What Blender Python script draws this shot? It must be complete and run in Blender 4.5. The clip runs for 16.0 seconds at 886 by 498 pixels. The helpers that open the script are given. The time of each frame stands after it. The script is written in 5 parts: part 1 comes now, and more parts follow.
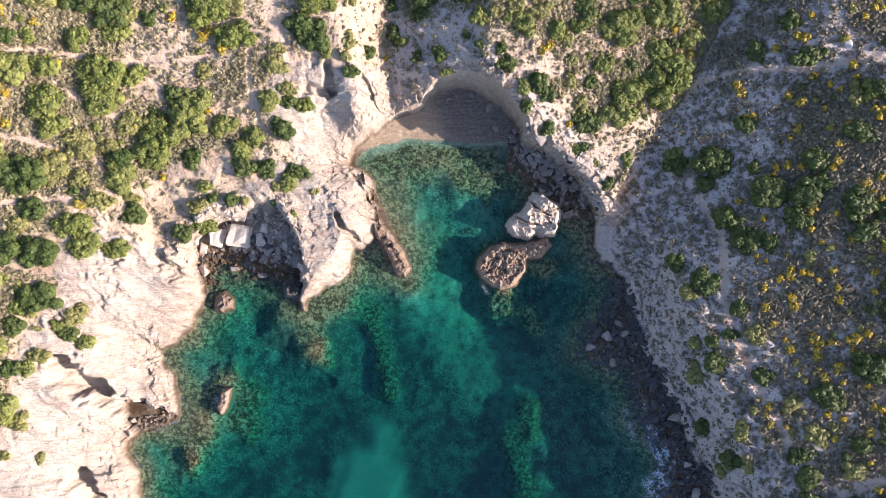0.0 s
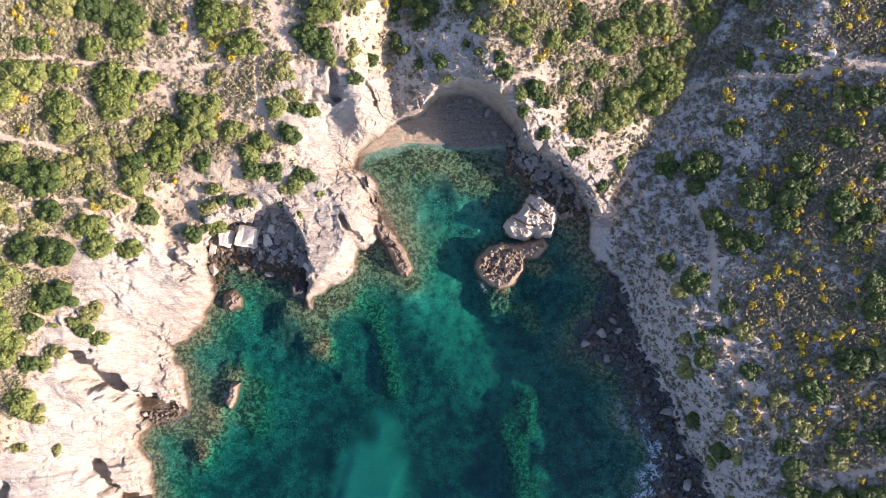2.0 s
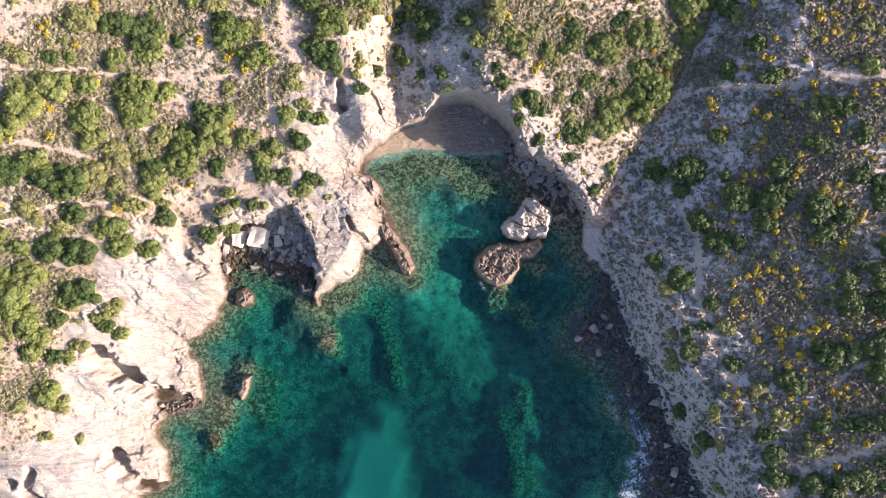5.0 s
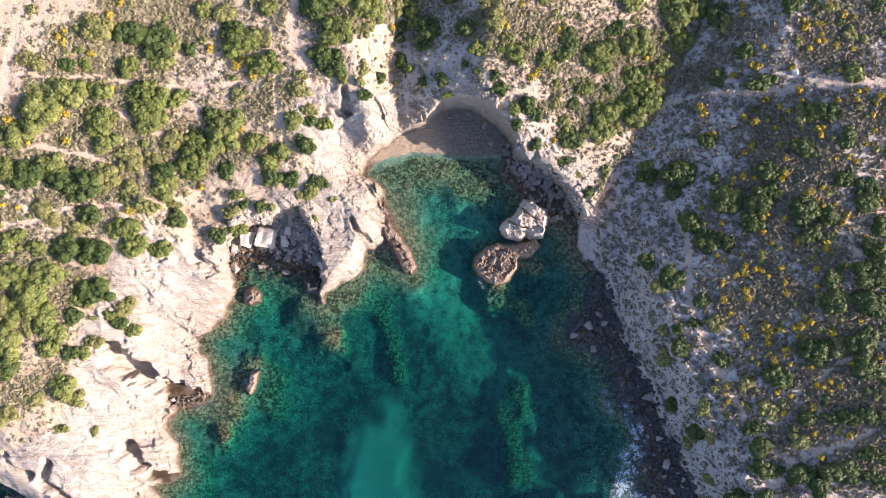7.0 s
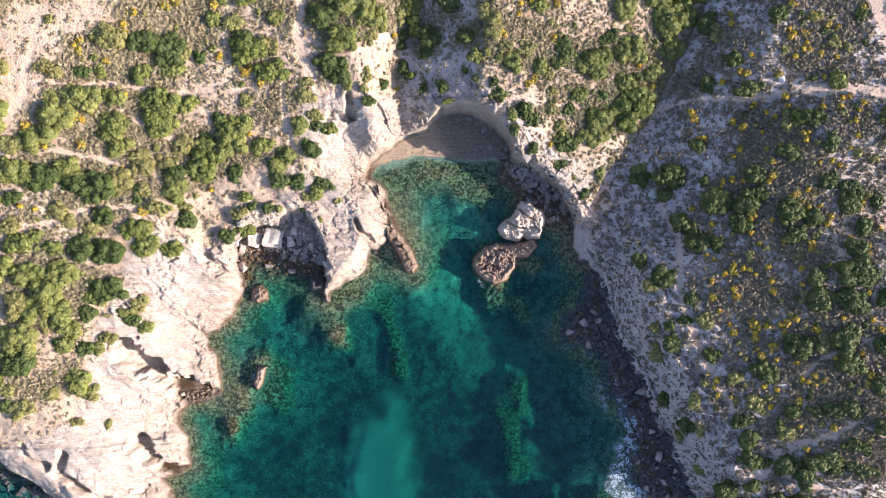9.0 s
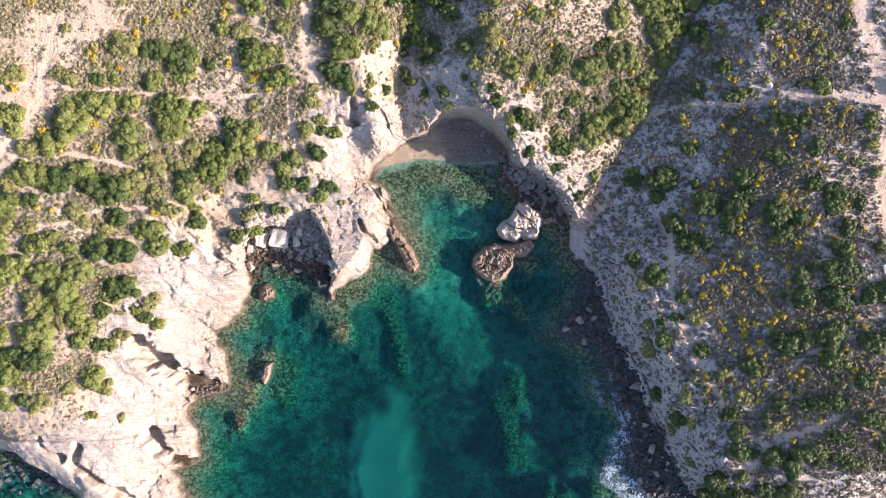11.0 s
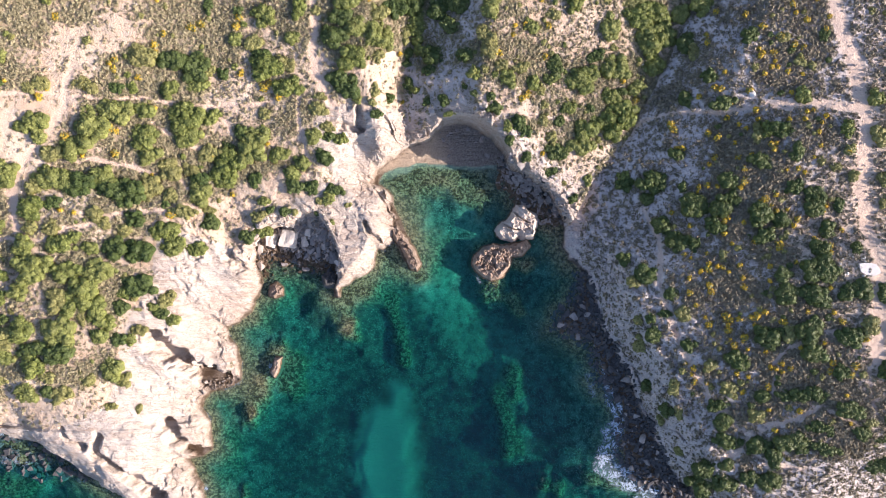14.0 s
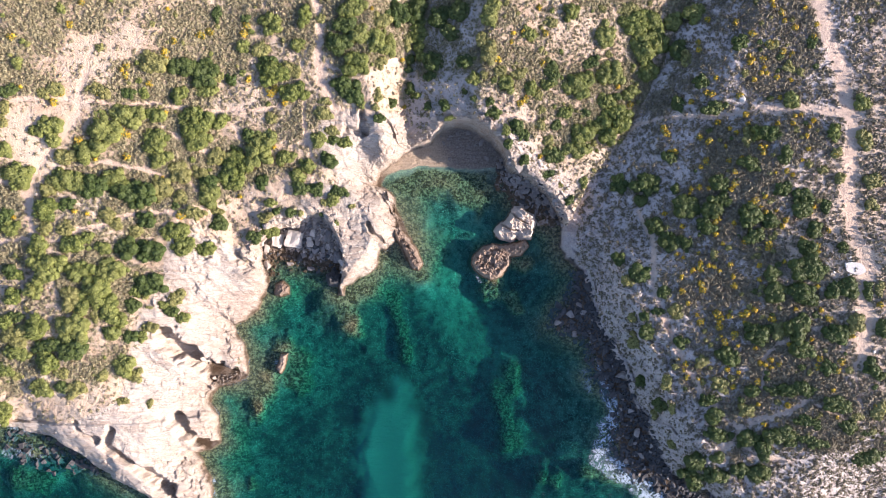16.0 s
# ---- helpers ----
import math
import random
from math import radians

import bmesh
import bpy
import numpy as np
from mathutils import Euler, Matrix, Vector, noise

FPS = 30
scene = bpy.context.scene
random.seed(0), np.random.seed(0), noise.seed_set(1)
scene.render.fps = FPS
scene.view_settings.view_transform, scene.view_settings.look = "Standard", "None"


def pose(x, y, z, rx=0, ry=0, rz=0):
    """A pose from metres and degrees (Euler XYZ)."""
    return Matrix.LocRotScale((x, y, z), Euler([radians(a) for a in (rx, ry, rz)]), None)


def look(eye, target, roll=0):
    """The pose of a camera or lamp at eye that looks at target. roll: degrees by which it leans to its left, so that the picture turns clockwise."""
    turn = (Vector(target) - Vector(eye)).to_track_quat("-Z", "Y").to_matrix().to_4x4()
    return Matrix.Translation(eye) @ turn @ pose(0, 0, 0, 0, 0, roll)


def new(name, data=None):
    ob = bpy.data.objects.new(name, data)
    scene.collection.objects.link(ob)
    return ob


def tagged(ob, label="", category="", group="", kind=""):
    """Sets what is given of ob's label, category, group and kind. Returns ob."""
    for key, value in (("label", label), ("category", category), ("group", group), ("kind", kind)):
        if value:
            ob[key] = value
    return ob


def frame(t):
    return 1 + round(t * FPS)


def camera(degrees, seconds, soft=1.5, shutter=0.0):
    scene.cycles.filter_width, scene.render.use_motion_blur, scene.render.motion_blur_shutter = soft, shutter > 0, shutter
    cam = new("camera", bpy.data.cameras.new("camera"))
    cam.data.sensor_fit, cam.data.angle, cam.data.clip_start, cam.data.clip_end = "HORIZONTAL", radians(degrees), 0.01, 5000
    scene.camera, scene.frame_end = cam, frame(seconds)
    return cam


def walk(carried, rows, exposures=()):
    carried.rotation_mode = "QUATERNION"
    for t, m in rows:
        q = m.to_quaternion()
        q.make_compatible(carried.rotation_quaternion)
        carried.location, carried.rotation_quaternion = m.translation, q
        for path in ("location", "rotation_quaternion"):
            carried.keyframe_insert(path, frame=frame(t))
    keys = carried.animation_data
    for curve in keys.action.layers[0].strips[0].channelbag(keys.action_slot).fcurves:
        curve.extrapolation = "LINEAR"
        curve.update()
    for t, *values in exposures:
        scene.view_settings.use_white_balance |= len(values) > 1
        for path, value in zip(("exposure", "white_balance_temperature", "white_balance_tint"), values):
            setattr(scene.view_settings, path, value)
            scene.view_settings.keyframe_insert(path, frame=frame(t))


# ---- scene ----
# a drone that rises straight up over the cove, looking down
cam = camera(70, 16.0, soft=0.45)
walk(cam, [
    (0.0, pose(-0.00, -0.00, 105.45, 0, 0, -0.000)),
    (2.0, pose(-0.08, 0.03, 109.42, 0, 0, -0.004)),
    (4.0, pose(-0.17, 0.04, 113.57, 0, 0, -0.006)),
    (6.5, pose(-0.28, 0.04, 118.95, 0, 0, -0.008)),
    (9.0, pose(-0.40, 0.02, 124.48, 0, 0, -0.011)),
    (11.5, pose(-0.54, 0.00, 130.06, 0, 0, -0.015)),
    (14.0, pose(-0.70, -0.02, 135.62, 0, 0, -0.023)),
    (16.0, pose(-0.85, -0.04, 140.00, 0, 0, -0.032)),
], exposures=[(0.0, 0.98, 6680, 23), (8.0, 0.98, 6600, 23), (16.0, 0.98, 6560, 24)])

# ---- sky and sun: low sun from the east ----
SUN_ELEVATION, SUN_BEARING = radians(21.5), radians(-11)
world = bpy.data.worlds.new("sky")
scene.world = world
world.use_nodes = True
sky = world.node_tree.nodes.new("ShaderNodeTexSky")
sky.sky_type, sky.sun_disc = "NISHITA", False
sky.sun_elevation, sky.sun_rotation = SUN_ELEVATION, radians(90) - SUN_BEARING
sky.ozone_density = 2.6
background = world.node_tree.nodes["Background"]
background.inputs["Strength"].default_value = 0.14
world.node_tree.links.new(sky.outputs[0], background.inputs["Color"])
sun = new("sun", bpy.data.lights.new("sun", "SUN"))
sun.data.energy, sun.data.angle, sun.data.color = 5.0, radians(0.53), (1.0, 0.92, 0.80)
sun.matrix_basis = look((math.cos(SUN_BEARING) * math.cos(SUN_ELEVATION) * 300, math.sin(SUN_BEARING) * math.cos(SUN_ELEVATION) * 300, math.sin(SUN_ELEVATION) * 300), (0, 0, 0))


# ---- materials ----
def tree(name):
    m = bpy.data.materials.new(name)
    m.use_nodes = True
    m.node_tree.nodes.clear()
    return m, m.node_tree


def node(t, kind, ins=(), operation="", data_type="", attribute_name="", feature=""):
    """A node with its settings; ins: (socket, value or output)."""
    n = t.nodes.new(kind)
    if operation:
        n.operation = operation
    if data_type:
        n.data_type = data_type
    if attribute_name:
        n.attribute_name = attribute_name
    if feature:
        n.feature = feature
    for key, value in ins:
        if isinstance(value, bpy.types.NodeSocket):
            t.links.new(value, n.inputs[key])
        else:
            n.inputs[key].default_value = value
    return n


def noise_of(t, where, scale, detail=4, rough=0.6, distortion=0.0):
    return node(t, "ShaderNodeTexNoise", [("Vector", where), ("Scale", scale), ("Detail", detail), ("Roughness", rough), ("Distortion", distortion)]).outputs["Fac"]


def ramp(t, fac, low, high, a=0.0, b=1.0):
    n = node(t, "ShaderNodeMapRange", [("Value", fac), ("From Min", low), ("From Max", high), ("To Min", a), ("To Max", b)])
    return n.outputs["Result"]


def math_of(t, operation, a, b=0.0):
    n = node(t, "ShaderNodeMath", operation=operation)
    for socket, value in zip(n.inputs, (a, b)):
        if isinstance(value, bpy.types.NodeSocket):
            t.links.new(value, socket)
        else:
            socket.default_value = value
    return n.outputs[0]


def mix(t, fac, a, b):
    n = node(t, "ShaderNodeMix", data_type="RGBA")
    for i, value in ((0, fac), (6, a), (7, b)):
        if isinstance(value, bpy.types.NodeSocket):
            t.links.new(value, n.inputs[i])
        else:
            n.inputs[i].default_value = (*value, 1) if isinstance(value, tuple) else value
    return n.outputs[2]


def attribute(t, name):
    return node(t, "ShaderNodeAttribute", attribute_name=name).outputs["Fac"]


def finish(t, colour, roughness=0.9, height=None, distance=0.05, strength=0.8, specular=0.3):
    ins = [("Base Color", colour if isinstance(colour, bpy.types.NodeSocket) else (*colour, 1)), ("Roughness", roughness), ("Specular IOR Level", specular)]
    if height is not None:
        bump = node(t, "ShaderNodeBump", [("Height", height), ("Distance", distance), ("Strength", strength)])
        ins.append(("Normal", bump.outputs[0]))
    b = node(t, "ShaderNodeBsdfPrincipled", ins)
    node(t, "ShaderNodeOutputMaterial", [("Surface", b.outputs[0])])


def place(t):
    return node(t, "ShaderNodeTexCoord").outputs["Object"]


def ground_material():
    m, t = tree("ground")
    p = place(t)
    fine, mid, large = noise_of(t, p, 2.6, 6, 0.7), noise_of(t, p, 0.55, 5, 0.6), noise_of(t, p, 0.09, 4, 0.55)
    # dry soil: pale tan with redder and greyer ground in it
    soil = mix(t, ramp(t, large, 0.35, 0.65), SOIL_PALE, SOIL_RED)
    soil = mix(t, ramp(t, mid, 0.45, 0.75), soil, SOIL_GREY)
    soil = mix(t, ramp(t, fine, 0.55, 0.8, 0, 0.55), soil, (0.22, 0.16, 0.11))
    # litter of dry twigs under the scrub
    litter = mix(t, ramp(t, fine, 0.35, 0.65), (0.36, 0.29, 0.19), (0.20, 0.17, 0.095))
    soil = mix(t, ramp(t, math_of(t, "ADD", attribute(t, "scrub"), ramp(t, mid, 0.3, 0.7, -0.3, 0.3)), 0.35, 0.75, 0, 0.6), soil, litter)
    soil = mix(t, math_of(t, "MULTIPLY", attribute(t, "path"), ramp(t, fine, 0.3, 0.6, 0.75, 1.0)), soil, PATH)
    # the eastern hill, beach back and ravine: greyer stony ground, shade partly painted in
    stony = mix(t, ramp(t, fine, 0.4, 0.65), HILL_PALE, HILL_DARK)
    stony = mix(t, ramp(t, mid, 0.4, 0.7, 0, 0.6), stony, HILL_WARM)
    stony = mix(t, ramp(t, math_of(t, "ADD", attribute(t, "scrub"), ramp(t, mid, 0.3, 0.7, -0.25, 0.25)), 0.3, 0.75, 0, 0.6), stony, mix(t, ramp(t, fine, 0.35, 0.65), (0.27, 0.225, 0.18), (0.14, 0.12, 0.09)))
    soil = mix(t, math_of(t, "MULTIPLY", attribute(t, "east"), ramp(t, attribute(t, "path"), 0, 1, 0.85, 0.15)), soil, stony)
    # bare limestone with slanting bands, stains and cracks
    turned = node(t, "ShaderNodeMapping", [("Vector", p), ("Rotation", (0, 0, radians(44))), ("Scale", (0.25, 1.4, 0.6))]).outputs[0]
    bands = noise_of(t, turned, 0.8, 6, 0.65, 0.4)
    rock = mix(t, ramp(t, bands, 0.42, 0.62), ROCK_PALE, ROCK_WARM)
    rock = mix(t, math_of(t, "MULTIPLY", ramp(t, bands, 0.54, 0.66), ramp(t, large, 0.42, 0.6, 0, 0.9)), rock, (0.34, 0.245, 0.185))
    rock = mix(t, ramp(t, large, 0.5, 0.72, 0, 0.7), rock, ROCK_ROSE)
    rock = mix(t, ramp(t, fine, 0.56, 0.74, 0, 0.4), rock, ROCK_GREY)
    veins = math_of(t, "ABSOLUTE", math_of(t, "SUBTRACT", noise_of(t, turned, 1.3, 5, 0.6, 0.8), 0.5))
    rock = mix(t, math_of(t, "MULTIPLY", ramp(t, veins, 0.0, 0.022, 0.85, 0), ramp(t, mid, 0.42, 0.55)), rock, (0.15, 0.11, 0.085))
    rock = mix(t, ramp(t, noise_of(t, p, 7.0, 5, 0.75), 0.52, 0.75, 0, 0.35), rock, ROCK_GREY)
    cells = [node(t, "ShaderNodeTexVoronoi", [("Vector", turned if i < 2 else p), ("Scale", k), ("Randomness", 1.0)]) for i, k in enumerate((0.9, 2.1, 2.6))]
    steps_of = math_of(t, "ADD", node(t, "ShaderNodeSeparateColor", [("Color", cells[0].outputs["Color"])]).outputs[0], math_of(t, "MULTIPLY", node(t, "ShaderNodeSeparateColor", [("Color", cells[1].outputs["Color"])]).outputs[0], 0.6))
    steps_of = math_of(t, "ADD", steps_of, math_of(t, "MULTIPLY", node(t, "ShaderNodeSeparateColor", [("Color", cells[2].outputs["Color"])]).outputs[0], 0.5))
    crag = attribute(t, "crag")
    rock = mix(t, math_of(t, "MULTIPLY", crag, ramp(t, steps_of, 0.6, 1.6, 0.0, 0.5)), rock, (0.38, 0.295, 0.23))
    rock = mix(t, math_of(t, "MULTIPLY", attribute(t, "spray"), ramp(t, mid, 0.35, 0.6, 0.1, 0.8)), rock, mix(t, ramp(t, fine, 0.4, 0.65), (0.40, 0.30, 0.21), (0.18, 0.135, 0.10)))
    land = mix(t, ramp(t, math_of(t, "ADD", attribute(t, "rock"), ramp(t, mid, 0.3, 0.7, -0.2, 0.2)), 0.35, 0.65), soil, rock)
    sand = mix(t, ramp(t, fine, 0.4, 0.7), BEACH, (0.36, 0.28, 0.2))
    shingle = mix(t, ramp(t, fine, 0.35, 0.65), (0.30, 0.26, 0.22), (0.14, 0.12, 0.11))
    sand = mix(t, attribute(t, "shingle"), sand, shingle)
    land = mix(t, attribute(t, "beach"), land, sand)
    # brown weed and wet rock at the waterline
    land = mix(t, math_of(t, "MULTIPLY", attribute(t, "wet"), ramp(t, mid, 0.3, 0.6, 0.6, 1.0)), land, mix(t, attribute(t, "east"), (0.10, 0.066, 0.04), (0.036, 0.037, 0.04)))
    # sea bed: weed, rubble and sand
    rubble = node(t, "ShaderNodeTexVoronoi", [("Vector", node(t, "ShaderNodeVectorMath", [(0, p), (1, node(t, "ShaderNodeTexNoise", [("Vector", p), ("Scale", 1.1)]).outputs["Color"])], operation="ADD").outputs[0]), ("Scale", 1.5)], feature="DISTANCE_TO_EDGE").outputs["Distance"]
    bed = mix(t, ramp(t, mid, 0.38, 0.62), BED_DARK, BED_GREEN)
    bed = mix(t, ramp(t, math_of(t, "MULTIPLY", ramp(t, rubble, 0.0, 0.12, 1, 0), ramp(t, fine, 0.35, 0.6)), 0.2, 0.9, 0, 0.7), bed, BED_PALE)
    bed = mix(t, math_of(t, "MULTIPLY", ramp(t, noise_of(t, p, 0.16, 5, 0.65), 0.48, 0.58), ramp(t, fine, 0.3, 0.6, 0.4, 0.9)), bed, BED_DARK)
    bed = mix(t, ramp(t, noise_of(t, p, 4.5, 4, 0.7), 0.5, 0.72, 0, 0.6), bed, BED_DARK)
    flecks = math_of(t, "MULTIPLY", ramp(t, noise_of(t, p, 3.4, 5, 0.75, 0.6), 0.55, 0.66), ramp(t, mid, 0.4, 0.6, 0.15, 0.8))
    bed = mix(t, flecks, bed, BED_PALE)
    bed = mix(t, math_of(t, "MULTIPLY", attribute(t, "pale"), ramp(t, mid, 0.35, 0.55, 0.2, 0.9)), bed, mix(t, ramp(t, fine, 0.4, 0.65), (0.44, 0.43, 0.31), (0.2, 0.21, 0.14)))
    bed = mix(t, attribute(t, "reef"), bed, mix(t, ramp(t, math_of(t, "ADD", noise_of(t, p, 1.5, 5, 0.7, 0.5), ramp(t, fine, 0.3, 0.7, -0.08, 0.08)), 0.44, 0.62), (0.055, 0.042, 0.02), (0.36, 0.28, 0.15)))
    bed = mix(t, attribute(t, "bar"), bed, BAR)
    colour = mix(t, attribute(t, "sea"), land, bed)
    relief = math_of(t, "ADD", math_of(t, "MULTIPLY", fine, 0.5), math_of(t, "MULTIPLY", bands, attribute(t, "rock")))
    relief = math_of(t, "ADD", relief, math_of(t, "MULTIPLY", math_of(t, "MULTIPLY", steps_of, crag), 0.7))
    finish(t, colour, 0.92, relief, 0.6, 1.0, 0.2)
    return m


def water_material():
    """Clear sea water: light is lost with the depth below, the surface glints."""
    m, t = tree("sea_water")
    p = place(t)
    depth = attribute(t, "depth")
    lost = [math_of(t, "POWER", 2.71828, math_of(t, "MULTIPLY", depth, -k)) for k in ABSORPTION]
    passing = node(t, "ShaderNodeCombineColor", list(zip((0, 1, 2), lost))).outputs[0]
    clear = node(t, "ShaderNodeBsdfTransparent", [("Color", passing)]).outputs[0]
    cloudy = node(t, "ShaderNodeBsdfDiffuse", [("Color", (*SCATTER, 1))]).outputs[0]
    share = math_of(t, "SUBTRACT", 1.0, math_of(t, "POWER", 2.71828, math_of(t, "MULTIPLY", depth, -0.035)))
    body = node(t, "ShaderNodeMixShader", [(0, share), (1, clear), (2, cloudy)]).outputs[0]
    ripple = noise_of(t, p, 1.1, 5, 0.65, 0.6)
    bump = node(t, "ShaderNodeBump", [("Height", ripple), ("Distance", 0.22), ("Strength", 0.8)]).outputs[0]
    gloss = node(t, "ShaderNodeBsdfGlossy", [("Color", (1, 1, 1, 1)), ("Roughness", 0.12), ("Normal", bump)]).outputs[0]
    body = node(t, "ShaderNodeMixShader", [(0, 0.02), (1, body), (2, gloss)]).outputs[0]
    lace = node(t, "ShaderNodeTexNoise", [("Vector", p), ("Scale", 0.75), ("Detail", 8), ("Roughness", 0.72), ("Distortion", 1.2)]).outputs["Fac"]
    web = math_of(t, "ABSOLUTE", math_of(t, "SUBTRACT", lace, 0.5))
    foam = math_of(t, "MULTIPLY", attribute(t, "foam"), math_of(t, "MULTIPLY", ramp(t, web, 0.0, 0.07, 1, 0), ramp(t, noise_of(t, p, 0.5, 5, 0.7), 0.42, 0.58, 0.25, 1)))
    foam = ramp(t, foam, 0.08, 0.5, 0, 0.8)
    # foam colour dimmed and blued to carry the eastern cliff's shade
    white = node(t, "ShaderNodeBsdfDiffuse", [("Color", (0.48, 0.58, 0.66, 1))]).outputs[0]
    body = node(t, "ShaderNodeMixShader", [(0, foam), (1, body), (2, white)]).outputs[0]
    node(t, "ShaderNodeOutputMaterial", [("Surface", body)])
    return m


def leaf_material(name, dark, light, tip=None, rough=0.55):
    m, t = tree(name)
    one = node(t, "ShaderNodeNewGeometry").outputs["Random Per Island"]
    whole = node(t, "ShaderNodeObjectInfo").outputs["Random"]
    colour = mix(t, one, dark, light)
    colour = mix(t, ramp(t, whole, 0, 1, 0, 0.5), colour, tip or light)
    colour = mix(t, ramp(t, noise_of(t, place(t), 1.3, 3), 0.4, 0.75, 0, 0.4), colour, dark)
    finish(t, colour, rough, None, specular=0.25)
    return m


def stone_material(name, pale, warm, grey, scale=1.0, wet=0.0):
    m, t = tree(name)
    p = place(t)
    whole = node(t, "ShaderNodeObjectInfo").outputs["Random"]
    fine, mid = noise_of(t, p, 3.2 * scale, 6, 0.7), noise_of(t, p, 0.8 * scale, 4, 0.6)
    colour = mix(t, ramp(t, mid, 0.35, 0.65), pale, warm)
    colour = mix(t, ramp(t, fine, 0.52, 0.75, 0, 0.7), colour, grey)
    colour = mix(t, ramp(t, whole, 0, 1, 0, 0.45), colour, grey)
    if wet:
        up = node(t, "ShaderNodeSeparateXYZ", [("Vector", node(t, "ShaderNodeNewGeometry").outputs["Position"])]).outputs["Z"]
        colour = mix(t, ramp(t, math_of(t, "ADD", up, ramp(t, mid, 0.3, 0.7, -0.4, 0.4)), wet * 0.4, wet, 1, 0), colour, (0.11, 0.075, 0.045))
    finish(t, colour, 0.85, fine, 0.12, 0.9)
    return m


def bark_material():
    m, t = tree("bark")
    finish(t, mix(t, noise_of(t, place(t), 6), (0.14, 0.10, 0.07), (0.26, 0.21, 0.16)), 0.9)
    return m


SOIL_PALE, SOIL_RED, SOIL_GREY, PATH = (0.64, 0.50, 0.37), (0.55, 0.395, 0.275), (0.53, 0.45, 0.36), (0.64, 0.48, 0.365)
HILL_PALE, HILL_DARK, HILL_WARM = (0.64, 0.585, 0.555), (0.40, 0.355, 0.335), (0.56, 0.475, 0.425)
ROCK_PALE, ROCK_WARM, ROCK_ROSE, ROCK_GREY = (0.585, 0.51, 0.43), (0.50, 0.41, 0.33), (0.46, 0.36, 0.295), (0.35, 0.30, 0.255)
BEACH = (0.50, 0.39, 0.28)
BED_DARK, BED_GREEN, BED_PALE, BAR = (0.045, 0.05, 0.04), (0.19, 0.20, 0.15), (0.52, 0.52, 0.39), (0.60, 0.57, 0.46)
ABSORPTION, SCATTER = (1.0, 0.14, 0.15), (0.0, 0.04, 0.075)
GROUND, WATER = ground_material(), water_material()
LENTISK = leaf_material("lentisk_leaf", (0.05, 0.072, 0.014), (0.25, 0.285, 0.075), (0.27, 0.275, 0.09))
# also worn by green shrubs on the shaded hill, tips toned down for shade
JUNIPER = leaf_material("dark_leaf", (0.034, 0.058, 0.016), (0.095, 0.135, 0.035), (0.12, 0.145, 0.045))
SPURGE = leaf_material("pale_leaf", (0.12, 0.12, 0.038), (0.32, 0.30, 0.11), (0.27, 0.27, 0.09))
HEATH = leaf_material("heath_leaf", (0.10, 0.09, 0.05), (0.47, 0.41, 0.245), (0.33, 0.285, 0.16), 0.8)
# heath leaf toned darker for the eastern hill, its shade put into the colour
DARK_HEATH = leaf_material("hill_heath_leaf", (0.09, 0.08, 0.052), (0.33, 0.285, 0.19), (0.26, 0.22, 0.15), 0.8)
BLOOM = leaf_material("yellow_bloom", (0.42, 0.27, 0.02), (0.70, 0.48, 0.04), (0.60, 0.38, 0.03))
BARK = bark_material()
LIMESTONE = stone_material("limestone", (0.60, 0.53, 0.46), (0.50, 0.41, 0.33), (0.30, 0.26, 0.22), 1.0, 0.9)
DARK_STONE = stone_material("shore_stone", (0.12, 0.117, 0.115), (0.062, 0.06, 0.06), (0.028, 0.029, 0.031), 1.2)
BROWN_ROCK = stone_material("weathered_rock", (0.37, 0.285, 0.22), (0.24, 0.17, 0.12), (0.12, 0.09, 0.07), 1.3, 0.6)
SLAB_STONE = stone_material("grey_slab_stone", (0.36, 0.33, 0.30), (0.27, 0.23, 0.20), (0.17, 0.155, 0.15), 1.0, 0.5)
CONCRETE = stone_material("pale_concrete", (0.74, 0.71, 0.67), (0.64, 0.60, 0.55), (0.50, 0.47, 0.43), 1.5)
ISLET_STONE = stone_material("islet_limestone", (0.66, 0.57, 0.48), (0.58, 0.48, 0.39), (0.38, 0.31, 0.25), 1.0, 0.4)
BLOCK_STONE = stone_material("block_limestone", (0.70, 0.64, 0.56), (0.62, 0.54, 0.46), (0.50, 0.44, 0.37), 0.7)


# ---- landforms: one height function for land and sea bed, metres above the sea ----
LATTICE = np.random.RandomState(7).rand(256, 256)


FLAT = LATTICE.astype(np.float32).ravel()


def value_noise(x, y, shift=0):
    xi, yi = np.floor(x), np.floor(y)
    fx, fy = (x - xi).astype(np.float32), (y - yi).astype(np.float32)
    fx, fy = fx * fx * (3 - 2 * fx), fy * fy * (3 - 2 * fy)
    a, b = (xi.astype(np.int32) + shift * 37) & 255, ((yi.astype(np.int32) + shift * 91) & 255) << 8
    c, d = (a + 1) & 255, (b + 256) & 65535
    low, high = FLAT.take(b + a), FLAT.take(d + a)
    low += (FLAT.take(b + c) - low) * fx
    high += (FLAT.take(d + c) - high) * fx
    return low + (high - low) * fy


def fbm(x, y, size, octaves=4, shift=0):
    """Layered noise of mean 0 and range about -0.5 to 0.5; size: metres of its largest forms."""
    total, gain, norm = 0, 1.0, 0
    for i in range(octaves):
        k = 2 ** i / size
        total = total + gain * (value_noise(x * k + 11.3 * i, y * k - 7.7 * i, shift + i) - 0.5)
        norm += gain
        gain *= 0.5
    return total / norm * 1.6


